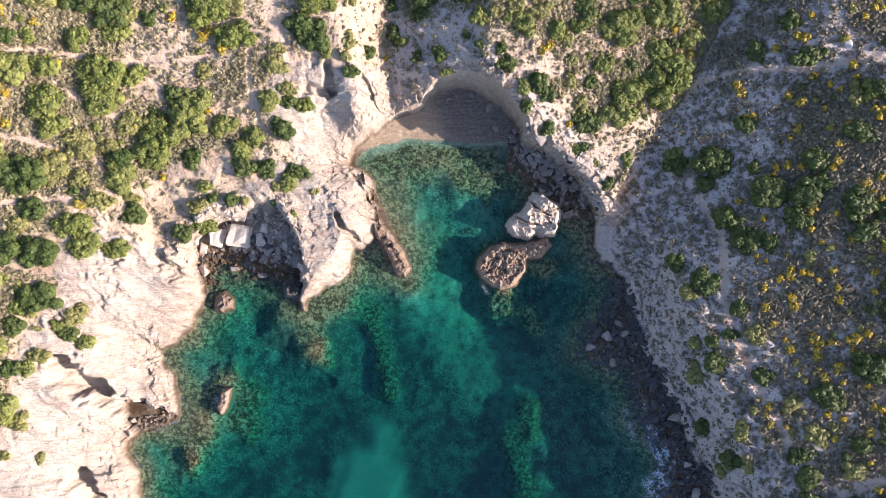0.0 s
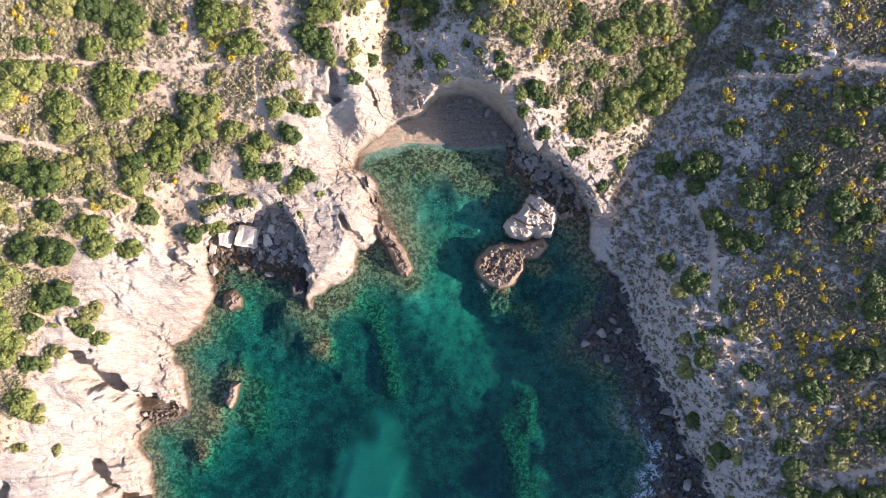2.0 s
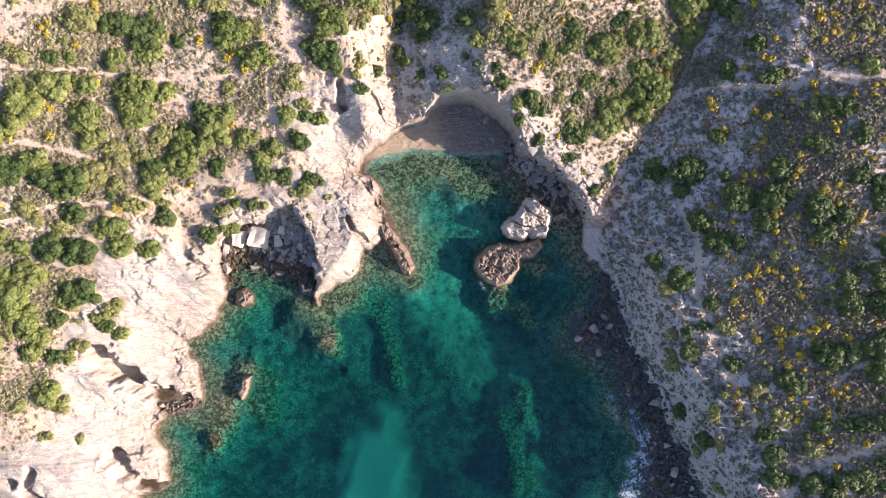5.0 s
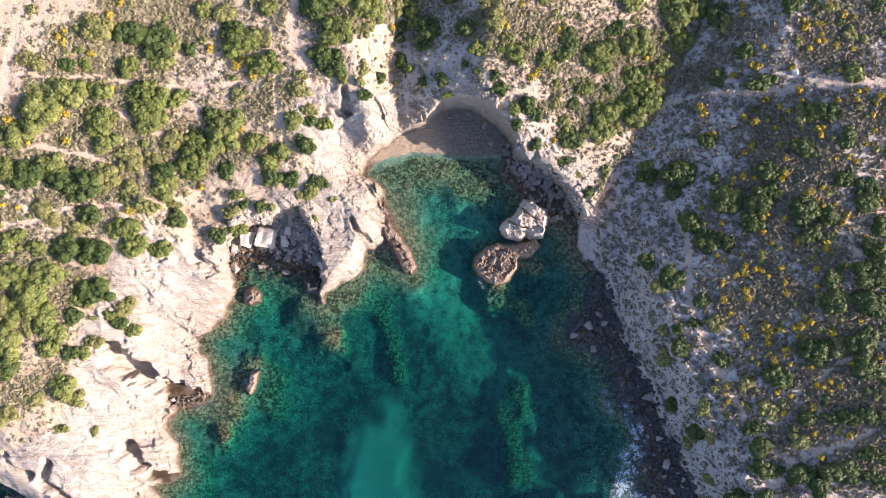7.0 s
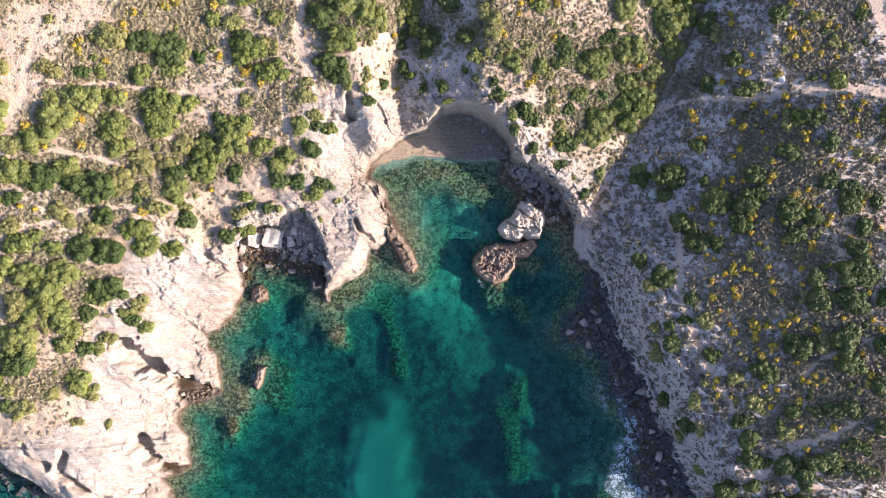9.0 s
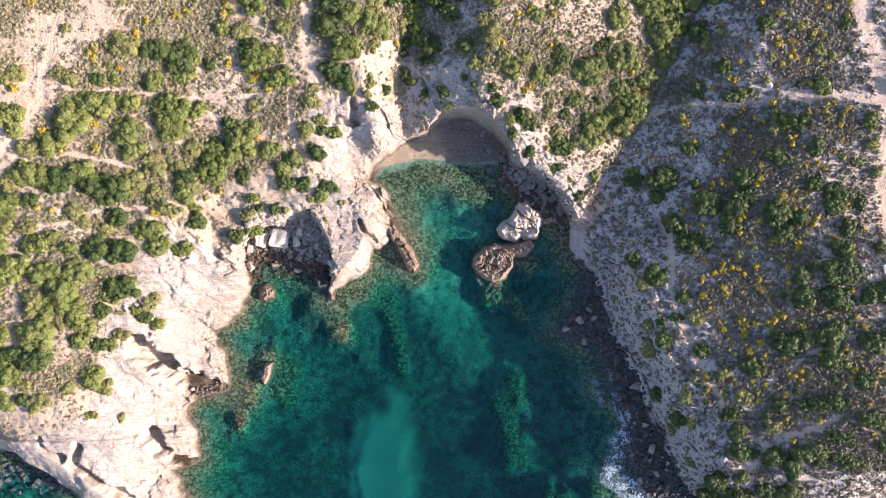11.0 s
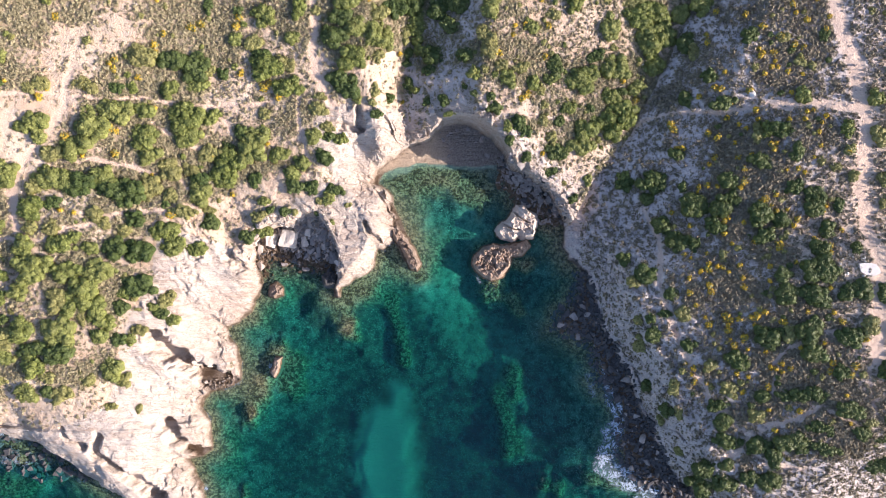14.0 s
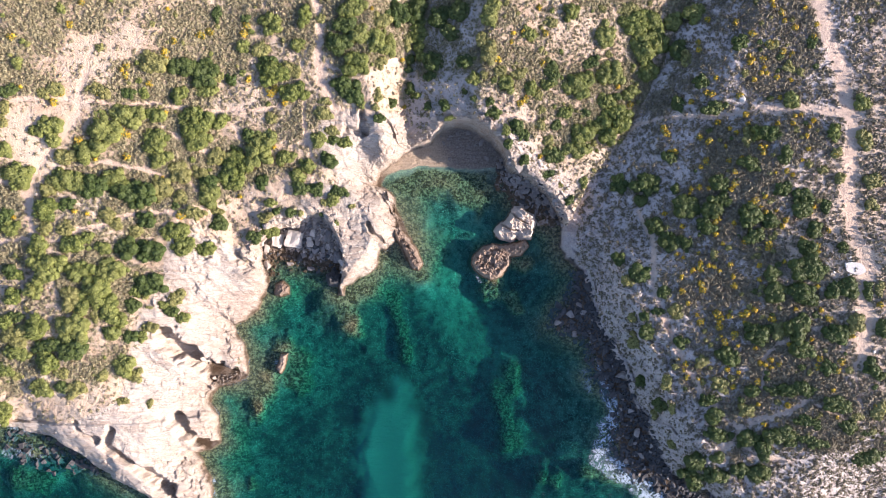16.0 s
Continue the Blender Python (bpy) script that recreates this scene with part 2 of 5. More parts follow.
def ridged(x, y, size, octaves=4, shift=0):
    total, gain = 0, 1.0
    for i in range(octaves):
        k = 2 ** i / size
        total = total + gain * (1 - np.abs(2 * value_noise(x * k + 3.1 * i, y * k + 5.9 * i, shift + i) - 1))
        gain *= 0.5
    return total / 2


def blocks(x, y, size, shift=0):
    """Broken rock: tilted facets with sharp steps between them, range about -0.5 to 0.5."""
    u, v = x / size, y / size
    iu, iv = np.floor(u).astype(int), np.floor(v).astype(int)
    best, out = np.full(np.shape(x), 9.0), np.zeros(np.shape(x))
    for a in (-1, 0, 1):
        for b in (-1, 0, 1):
            p, q = (iu + a + 53 * shift) % 256, (iv + b + 29 * shift) % 256
            du, dv = u - (iu + a) - LATTICE[q, p], v - (iv + b) - LATTICE[p, q]
            d = du * du + dv * dv
            level = LATTICE[(q + 17) % 256, (p + 71) % 256] - 0.5
            level = level + (LATTICE[(q + 5) % 256, p] - 0.5) * du * 0.9 + (LATTICE[q, (p + 9) % 256] - 0.5) * dv * 0.9
            out = np.where(d < best, level, out)
            best = np.minimum(best, d)
    return out


def smooth(a, b, v):
    k = np.clip((v - a) / (b - a), 0, 1)
    return k * k * (3 - 2 * k)


def line_distance(x, y, line):
    best = np.full(np.shape(x), 1e9)
    for (ax, ay), (bx, by) in zip(line, line[1:]):
        ux, uy = bx - ax, by - ay
        k = np.clip(((x - ax) * ux + (y - ay) * uy) / (ux * ux + uy * uy + 1e-9), 0, 1)
        best = np.minimum(best, (x - ax - k * ux) ** 2 + (y - ay - k * uy) ** 2)
    return np.sqrt(best)


def inside(x, y, ring):
    hit = np.zeros(np.shape(x), bool)
    for (ax, ay), (bx, by) in zip(ring, ring[1:] + ring[:1]):
        if ay != by:
            hit ^= ((ay > y) != (by > y)) & (x < (bx - ax) * (y - ay) / (by - ay) + ax)
    return hit


def signed(x, y, line, ring):
    """Distance from line: positive outside ring (land), negative in it (water)."""
    return np.where(inside(x, y, ring), -1, 1) * line_distance(x, y, line)


# plan outlines in metres: the waterline and the foot of the cliffs, from west to east
WATER_WEST = [(-161.4, -37.4), (-106.4, -38.1), (-98.9, -38.9), (-92, -39.6), (-87, -41.8), (-80.1, -45.3), (-73.9, -49.3), (-67.6, -53.2),
    (-61.4, -58.1), (-57, -60.9), (-53.2, -59.3), (-51.4, -53.9), (-52.1, -50.6), (-53.9, -46.8), (-55.1, -45.3), (-52, -44.6), (-49.7, -43.1),
    (-50.1, -39.9), (-51.1, -36.2), (-52.4, -33.9), (-51.9, -32.2), (-50.4, -30.7), (-48.9, -29.9), (-47, -29.3), (-44.9, -28.7),
    (-43.6, -26.8), (-43.7, -23.7), (-44.9, -20.5), (-46.4, -18.4), (-47, -16.4), (-43.9, -14.3), (-41.7, -13.4), (-41, -11.2), (-40, -9.9),
    (-39.1, -7.4), (-39.7, -4.9), (-38.9, -2.7), (-36.4, -1.8), (-33.9, -2.7), (-30.1, -3.7), (-27, -4.7), (-24.9, -3.9), (-23.6, -6.8),
    (-23.9, -10.2), (-22.4, -10.3), (-22.2, -8.2), (-20.5, -7.4), (-18.6, -6.2), (-17, -5.2), (-15.7, -3.7)]
WATER_BEACH = [(-15.4, -1.8), (-15, -0), (-13.6, -0.3), (-11.9, 0.7), (-10.6, 1.6), (-10, 0.1), (-9.2, -2.5), (-6.7, -3.3), (-6.7, -0.5), (-7.7, 2),
    (-9.6, 4.6), (-10.7, 7), (-11, 9.1), (-11.4, 11.3), (-12.6, 12.8), (-14.9, 14.2), (-13.6, 16), (-9.9, 17.6), (-6.1, 18.2), (-2.2, 18.2),
    (1.5, 17.7), (6.2, 17.7), (10.9, 17.5)]
WATER_EAST = [(12.8, 16.3), (11.8, 15.1), (14.3, 13.6), (16.4, 11.3), (19.4, 9.8), (21.4, 8.2), (23.7, 6.8), (24.7, 5.1), (24.9, 2.6), (24.9, 0.1),
    (26.2, -2.2), (28.4, -3.7), (29.9, -4.9), (30.2, -7.4), (28.9, -9.9), (27.7, -12.4), (25.5, -14.3), (24.4, -16.2), (27.4, -18),
    (31.2, -20.2), (33, -22.7), (33.9, -26.2), (35.5, -29.9), (37.4, -32.7), (38.4, -37.4), (37.4, -41.2), (38.2, -44.9), (40.5, -48.1),
    (43.9, -50.6), (47.2, -52.7), (50.5, -55.4), (56.2, -58.1), (67.4, -63.1), (101.2, -67.4), (401.3, -82.4)]
FOOT_WEST = WATER_WEST[:34] + [(-39.1, -7.4), (-40.1, -4.9), (-41.1, -1.8), (-41, 0.1), (-40.1, 2), (-38.6, 3.6), (-36.4, 4.5), (-32.6, 5.1), (-30.7, 6.3), (-29.4, 7.1),
    (-27, 7.2), (-25.1, 5.7), (-24.1, 3.2), (-23.4, 1.3), (-22.4, -0.7), (-22.6, -3.7), (-23.2, -6.2), (-23.6, -8.7), (-23.1, -10.2),
    (-22.4, -10), (-22.2, -8.2), (-20.5, -7.4), (-18.6, -6.2), (-17, -5.2), (-15.7, -3.7)]
FOOT_BEACH = WATER_BEACH[:15] + [(-15.7, 14.2), (-14.5, 16.8), (-11.7, 19.3), (-8.9, 21.6), (-6.5, 22.3), (-4.6, 22.7), (-3.2, 23.2), (-2, 24.7), (-0.5, 26.1), (2.4, 26.5),
    (5.9, 25.7), (8.5, 24.1), (10.3, 22.3), (11.7, 20.1)]
FOOT_EAST = [(12.7, 17.7), (14.7, 16.8), (17.4, 15.3), (19.9, 13.2), (21.9, 10.7), (23.4, 8.6), (24.4, 6.6), (24.9, 3.8), (25.2, 0.1), (26.4, -2),
    (28.7, -3.5), (30.2, -4.9), (30.7, -7.4), (31.2, -10.5), (32.2, -13.7), (33.8, -17.4), (35.7, -19.9), (37.4, -24.9), (39.3, -28.7),
    (40.3, -31.2), (41.9, -34.9), (43.7, -38.7), (45.4, -43.7), (46.8, -47.4), (49.3, -50.6), (53, -53.2), (57.4, -56.2), (67.4, -62.4),
    (101.2, -67.4), (401.3, -82.4)]
GULLY = [(72.3, 135.5), (55.7, 64.2), (51.2, 52.3), (48.1, 45.2), (43.1, 33.7), (37.1, 23.4), (33, 18.1), (29.8, 12.2), (25.9, 5.9)]
# clefts in the rock: line, depth, half width
CLEFTS = [
    ([(-59.3, -18.5), (-56.4, -21), (-54, -23.8), (-50.9, -26.2), (-48.4, -28.3)], 5.6, 1.9),
    ([(-53.7, -21.3), (-51.3, -24.4)], 2.2, 0.9),
    ([(-57.8, -36.6), (-55.8, -39.4), (-53.6, -41.8), (-51.6, -43.7)], 4.6, 1.3),
    ([(-76.2, -35.4), (-75, -38.1), (-72.3, -39.7)], 1.5, 0.7),
    ([(-68.9, -37.5), (-70.1, -41.2), (-66.7, -43.9), (-62.4, -48), (-59.3, -51.1), (-58, -54.1)], 3, 1.0),
    ([(-60.9, -51.4), (-57.2, -54.5)], 1.6, 1.2),
    ([(-44.8, -1.8), (-41.1, -4.8), (-39.3, -7.3)], 1.8, 0.9),
    ([(-16.3, 5.3), (-15.8, 3.8), (-14.8, 2.5), (-13.7, 1.9)], 1.9, 0.6),
    ([(-17.4, 28.6), (-17, 24.4)], 1.8, 0.5),
    ([(-12.6, 26.5), (-11, 23.8)], 1.2, 0.4),
    ([(-20.8, 24.4), (-17.6, 24)], 1.2, 0.6),
    ([(-14.7, 11.8), (-13.2, 8.1), (-11.6, 5)], 1.2, 0.6),
]
# reefs under water: line, half width, depth of the crest
REEFS = [
    ([(-35.7, -21.8), (-37.6, -25.5), (-40.1, -31.2), (-42, -36.8)], 3.4, 0.2),
    ([(-32.6, -24.9), (-33.9, -29.9)], 4, 1.1),
    ([(-22.4, -10.6), (-21.5, -14.9), (-20, -18.7)], 3.4, 0.35),
    ([(-19.5, -7.6), (-15.5, -8.5)], 3.2, 0.35),
    ([(-7.8, -1), (-6.1, -6.2)], 2.4, 0.3),
    ([(-12.6, -9.9), (-9.9, -17.4), (-8.9, -24.9)], 2, 2),
    ([(8.9, -1.2), (10.4, -7.2)], 4.0, 0.25), ([(13, -2), (17, -3.5)], 2.4, 0.3),
    ([(9.9, -10.5), (14.3, -11.2), (15.5, -13)], 2.3, 0.6),
    ([(14.3, -27.4), (14.7, -32.4)], 3.4, 1.5),
    ([(11.8, -31.2), (13, -38.7), (14.3, -44.9)], 3.2, 2.6),
    ([(21.8, -51.8), (24.3, -52.4)], 2.5, 1.2),
    ([(-43.9, -51.8), (-43.2, -53.1)], 1.3, 0.8),
    ([(-9.5, 15.3), (1.2, 15.3), (7.4, 12)], 5.5, 0.4),
    ([(-38.2, -8.9), (-35.7, -9.9)], 2, 0.3),
    ([(31.2, -49.9), (37.4, -50.6)], 2.5, 0.7),
    ([(-97.6, -42.4), (-91.4, -44.9), (-87.6, -43.7)], 4, 0.4),
    ([(-96.4, -51.2), (-91.4, -52.4)], 4, 1.5),
]
SANDBAR = [(-12, -30.4), (-10.4, -31.4), (-9.7, -36.7), (-7.1, -39.2), (-6.7, -44.3), (-7.4, -51.9), (-5.8, -65.9), (-19.1, -65.9), (-19.1, -53.2),
    (-20.6, -49.4), (-19.4, -41.1), (-16.2, -34.8), (-12.8, -34.3)]
SEA_RING = WATER_WEST + WATER_BEACH + WATER_EAST + [(6000, -90), (6000, -6000), (-6000, -6000), (-6000, -40)]
FOOT = FOOT_WEST + FOOT_BEACH + FOOT_EAST
FOOT_RING = FOOT + [(6000, -90), (6000, -6000), (-6000, -6000), (-6000, -40)]
HILL_FOOT = GULLY + [p for p in FOOT_EAST if p[1] < 6]
HILL_RING = HILL_FOOT + [(6000, -90), (6000, 6000), (300, 6000)]


def chart(field, step=0.4):
    """Tabulates a slow field over the middle of the place, to be read in between."""
    ax, ay = np.arange(-114, 114, step), np.arange(-76, 76, step)
    table = field(*np.meshgrid(ax, ay))

    def read(x, y):
        u, v = (x - ax[0]) / step, (y - ay[0]) / step
        out = (u < 0) | (v < 0) | (u > len(ax) - 2) | (v > len(ay) - 2)
        i, j = np.clip(u.astype(int), 0, len(ax) - 2), np.clip(v.astype(int), 0, len(ay) - 2)
        fu, fv = u - i, v - j
        got = (table[j, i] * (1 - fu) + table[j, i + 1] * fu) * (1 - fv) + (table[j + 1, i] * (1 - fu) + table[j + 1, i + 1] * fu) * fv
        if out.any():
            got[out] = field(x[out], y[out])
        return got
    return read


def around(line):
    return lambda x, y: line_distance(x, y, line)


SHORE_AT = chart(lambda x, y: signed(x, y, WATER_WEST + WATER_BEACH + WATER_EAST, SEA_RING))
FOOT_AT = chart(lambda x, y: signed(x, y, FOOT, FOOT_RING))
HILL_AT = chart(lambda x, y: -signed(x, y, HILL_FOOT, HILL_RING))
SAND_AT = chart(lambda x, y: -signed(x, y, SANDBAR + SANDBAR[:1], SANDBAR))
CLEFT_AT = [(chart(around(line)), depth, half) for line, depth, half in CLEFTS]
REEF_AT = [(chart(around(line), 0.8), half, top) for line, half, top in REEFS]


def wiggle(x, y):
    """Roughens straight outlines."""
    return x + 1.3 * fbm(x, y, 5, 4, 3), y + 1.3 * fbm(x, y, 5, 4, 9)


def height(x, y):
    """The height of land and sea bed at x, y, and the fields that tell the surfaces apart."""
    wx, wy = wiggle(x, y)
    shore = SHORE_AT(wx, wy)
    foot = FOOT_AT(wx, wy)
    hill = HILL_AT(wx, wy)
    # plateaus
    left = 6.6 + 0.14 * np.clip(-x - 45, 0, 90) + 0.14 * np.clip(y - 5, 0, 120) - 0.10 * np.clip(-y - 18, 0, 40)
    left = left + 2.6 * smooth(-40, -58, x) * smooth(16, 4, y) * smooth(-98, -72, x)
    left = left - 0.6 * smooth(-45, -20, x) * smooth(22, 8, y)
    left = left - 3.6 * smooth(-17, -9, x) * smooth(25, 31, y)
    middle = 9.5 - 0.16 * np.clip(x - 12, -16, 60) + 0.13 * np.clip(y - 22, -30, 100)
    middle = middle + 1.2 * smooth(22, 12, x) * smooth(30, 22, y)
    # a ravine above the beach: steep in the west, rising evenly to the east
    bottom = np.interp(y, [20, 34, 42, 54, 90], [-8.8, -8.4, -6.2, -4.2, 2]) + 0.8 * fbm(x, y, 8, 3, 8)
    ravine = np.interp(y, [22, 30, 52, 90], [1.8, 5.2, 8.0, 11.5]) + 0.40 * np.clip(x - bottom, 0, 60)
    k = smooth(-5.5, 0.4, x - bottom)
    plateau = left * (1 - k) + np.minimum(middle, ravine) * k
    plateau = plateau + 0.9 * fbm(x, y, 22, 3, 5)
    # cliffs: gentle bare rock in the west, steep round the beach
    width = 5.0 + fbm(x, y, 14, 2, 2) * 3
    steep = np.maximum(smooth(-19, -12, x) * smooth(12, 18, y), smooth(9, 14, x))
    cove = np.exp(-(((x + 33) / 17) ** 2 + ((y - 3) / 10) ** 2))
    width = width * (1 - steep) + 0.16 * steep
    width = width * (1 - 0.93 * np.clip(cove * 2.6, 0, 1))
    width = np.where(y < -36, width * 0.8, width)
    rise = 1 - np.exp(-np.clip(foot, 0, None) / np.clip(width, 0.16, 9))
    land = plateau * rise
    # the eastern hill: cliff over the water, even slope above the gully
    base = np.interp(y, [-6, 4, 18, 33, 60], [0, 2.0, 5.0, 6.4, 8.0])
    cliff = np.interp(hill, [0, 1.5, 6.0, 9.5, 32, 42, 90, 400], [0, 2.0, 9.4, 10.6, 16.0, 17.2, 19, 24])
    slope = np.interp(hill, [0, 22, 27, 36, 90, 400], [0, 8.8, 10.2, 10.7, 12, 15]) * (1 - 0.12 * smooth(14, 40, y))
    brow = np.interp(hill, [0, 7, 12, 90, 400], [0, 4.8, 6.6, 9, 12])
    slope = slope + (brow - slope) * smooth(22, 36, y)
    k = smooth(-5, 6, y)
    east = cliff * (1 - k) + (base + slope) * k + 0.7 * fbm(x, y, 16, 3, 6) * smooth(3, 12, hill)
    east = east - 6.0 * smooth(-30, -52, y) * smooth(70, 95, x) - 3.0 * smooth(-38, -60, y)
    land = np.where(hill > 0, east, land)
    # shores of sand and boulders between the water and the foot of the cliffs
    strand = np.clip(shore * 0.14, 0, 1.6)
    land = np.where(foot < 0, strand, np.maximum(land + strand * np.exp(-np.clip(foot, 0, None) / 2), strand))
    # rock relief: strata that run down towards the south-east, rough ledges
    bare = smooth(26, 8, foot) * smooth(0.0, 0.6, foot)
    along, across = 0.72 * x - 0.69 * y, 0.69 * x + 0.72 * y
    strata = fbm(along * 0.22, across, 2.6, 4, 12)
    rough = fbm(x, y, 2.2, 4, 15)
    big = ridged(x * 0.8 + y * 0.3, y, 7, 3, 4) - 0.5
    west = smooth(12, 4, x)
    ledge = (land + 1.2 * strata) / 0.9
    ledge = (np.floor(ledge) + smooth(0.35, 0.75, ledge - np.floor(ledge))) * 0.9 - 1.2 * strata - land
    split = smooth(0.80, 0.97, ridged(along * 0.16 + 0.4 * rough, across, 3.4, 2, 27)) + smooth(0.84, 0.98, ridged(along, across * 0.25 + 0.4 * rough, 5.0, 2, 29))
    near = smooth(0, 0.9, foot)
    broken = smooth(0.1, 0.4, 0.6 * fbm(x, y, 10, 3, 14) + 0.35 * smooth(4, 0.5, foot) + 0.1 * np.exp(-(((x + 16) / 12) ** 2 + (y / 14) ** 2)))
    broken = np.maximum(broken, 0.75 * smooth(0, 2, hill) * smooth(14, 7, foot))
    broken = np.maximum(broken, 0.6 * steep * smooth(6, 2, foot))
    sx, sy = along * 0.55 + 0.5 * rough, across + 0.5 * rough
    facets = 0.9 * blocks(sx, sy, 2.3, 1) + 0.5 * blocks(sx, sy, 1.0, 2) + 0.25 * blocks(x, y, 0.6, 3)
    land = land + bare * near * (west * (0.8 * strata + 0.6 * big) + 0.25 * rough + (0.12 + broken) * (0.35 * ledge + 1.05 * facets - 0.5 * split))
    pits = smooth(0.16, 0.3, fbm(x, y, 1.5, 3, 81)) * smooth(-0.1, 0.2, fbm(x, y, 9, 2, 83) + 0.25 * smooth(-30, -20, x))
    land = land + 0.22 * fbm(x, y, 1.6, 3, 18) - 0.24 * pits * bare * near * west
    for gap_at, depth, half in CLEFT_AT:
        gap = np.abs(gap_at(wx, wy) + 1.3 * half * fbm(x, y, 2.4, 4, 47))
        land = np.where(foot > -1, np.maximum(land - depth * np.exp(-(gap / half) ** 5), np.minimum(land, 0.3)), land)
    # sea bed
    off = np.clip(-shore, 0, None)
    deep = 0.12 + 0.15 * np.clip(off, 0, 3) + 0.38 * np.clip(off - 3, 0, 6) + 0.15 * np.clip(off - 9, 0, 30) + 1.4 * fbm(x, y, 9, 4, 21) * smooth(1, 7, off)
    shelf = 1 - 0.62 * smooth(-10, 16, y + 0.2 * x)
    deep = deep * shelf
    reef = 0
    for reef_at, half, top in REEF_AT:
        lift = np.exp(-((reef_at(wx, wy) + half * 0.6 * fbm(x, y, 2.5, 4, 39)) / half) ** 2)
        deep = deep * (1 - lift) + top * lift
        reef = np.maximum(reef, lift)
    deep = deep + (0.5 * rough + 0.5 * fbm(x, y, 4.5, 3, 25)) * np.clip(off / 4, 0, 1) * 0.8
    sand = SAND_AT(wx, wy)
    sand = smooth(-4.5, 3.0, sand + 3.0 * fbm(x, y, 7, 4, 37))
    deep = deep * (1 - sand) + 3.9 * sand
    bed = -np.clip(deep, 0.12, 9)
    z = np.where(shore > 0, land, np.maximum(bed, -9))
    z = np.where(shore > 0, np.maximum(z, 0.02), z)
    return z, shore, foot, hill, reef, sand


# shrubs and patches of shrubs: centre and half sizes east and north; broom: centre and radius
GREEN_HILL = [(40.7, 10.1, 1.7, 1.2), (43.3, 4.5, 2.1, 1.9), (41.8, 14.5, 2.1, 1.4), (49, 8.4, 2.9, 2.3), (55.9, 9.8, 2.3, 1.6), (47, 12.3, 1, 1.2),
    (48.9, 0.6, 1.2, 1.6), (61.6, 2.3, 1.8, 2), (73.3, 3.4, 1.6, 2), (71.2, -0.2, 2.2, 1.8), (70.8, 10.2, 2.3, 1.8), (66.7, 18.4, 1.3, 2),
    (35.8, -2.3, 1.5, 1.5), (40.4, -13.6, 1.2, 1.2), (43.1, -12.9, 1.4, 1), (63.5, -4.9, 1.6, 1.6), (70.3, -3.8, 3.3, 2.9), (69.4, -8.8, 2.8, 2.4),
    (77.6, -7.6, 2.2, 2)]
GREEN_HILLTOP = [(38.6, 32.8, 2.1, 1.7), (38.7, 46.9, 2.9, 2.6), (41.3, 42.4, 3.3, 3.5), (42.4, 47.9, 2.4, 2.1), (42.2, 37.2, 2.4, 2.4),
    (44.4, 43.9, 2.1, 3.1), (47.4, 47.5, 2.1, 1.9), (51.6, 48.8, 2.3, 2.3), (68.6, 29.6, 1.8, 1.7), (62.4, 23.1, 2, 1.6), (75.9, 22.8, 1.3, 1.8),
    (82.2, 28.6, 1.6, 1.8)]
GREEN_NORTH = [(5.6, 34.6, 1.4, 1.6), (8.7, 47.7, 2, 3.2), (25.2, 48.2, 1.6, 1.8), (32.6, 43.9, 2.1, 2.8), (16.5, 43.5, 1.6, 1.4),
    (11.9, 33.4, 1.8, 1.8), (17, 33.1, 1.4, 1.4), (20.8, 33.8, 1.6, 1.2), (27.4, 34.1, 3.3, 2.8), (34.1, 36.4, 2.8, 2.8), (33.1, 30.9, 2.1, 1.5),
    (24.6, 28.3, 1.6, 1.4), (34.5, 26.6, 4.3, 3.8), (28.3, 24, 2.6, 2.1), (27.2, 20.9, 2.9, 2.1), (29, 14.2, 1, 1.2), (12, 24.3, 0.9, 1.2),
    (36.3, 14.6, 1.7, 1.2)]
GREEN_NORTHWEST = [(-83.8, 36.3, 1.1, 1.3), (-75.2, 46.8, 0.9, 1.1), (-61.1, 31.5, 1, 1.4), (-49.1, 32.4, 2.3, 1.4), (-54.3, 31.3, 1.8, 1.7),
    (-41.5, 41.1, 1.4, 1.4), (-35.6, 45.6, 2.5, 2.1), (-30.6, 41.5, 1.4, 1.4), (-35.7, 35.9, 3.2, 2.8), (-31.5, 32, 2.9, 2)]
GREEN_RAVINE = [(-28.7, 47.1, 1.5, 2.1), (-21.4, 22.2, 1.7, 1.2), (-26.5, 22.6, 1.6, 1.5), (-18.9, 48.5, 2.8, 2), (-17.9, 43.6, 2.1, 2.1),
    (-14.5, 42.1, 2.5, 2.5), (-11.8, 42.1, 1.6, 2.3), (-18.6, 37.9, 3.2, 2.3), (-6, 45.2, 2.1, 4.2), (-6.3, 32.3, 1, 0.8), (-17.6, 29.8, 0.9, 0.8),
    (1, 27.3, 1.2, 0.5)]
GREEN_SOUTHEAST = [(47.6, -19, 1.4, 1.6), (68.4, -15.5, 2.7, 2.7), (75.7, -16.5, 2.6, 2.2), (82.1, -23, 1.8, 1.8), (84.3, -15.3, 1.5, 2.2),
    (55.3, -42.7, 1.4, 1.4), (54.1, -34.1, 2, 1.7), (63.6, -40.4, 2.1, 2.1), (63.8, -45.7, 2.3, 2.3), (70, -27.6, 3.1, 1.6), (76.2, -30.4, 2.9, 1.8),
    (85.6, -42, 3.5, 2.1), (67.5, -27.9, 2, 1.3), (72.9, -38.4, 2.7, 1.3), (79.6, -35.4, 1.3, 1.1), (84, -24.7, 1.1, 1.1)]
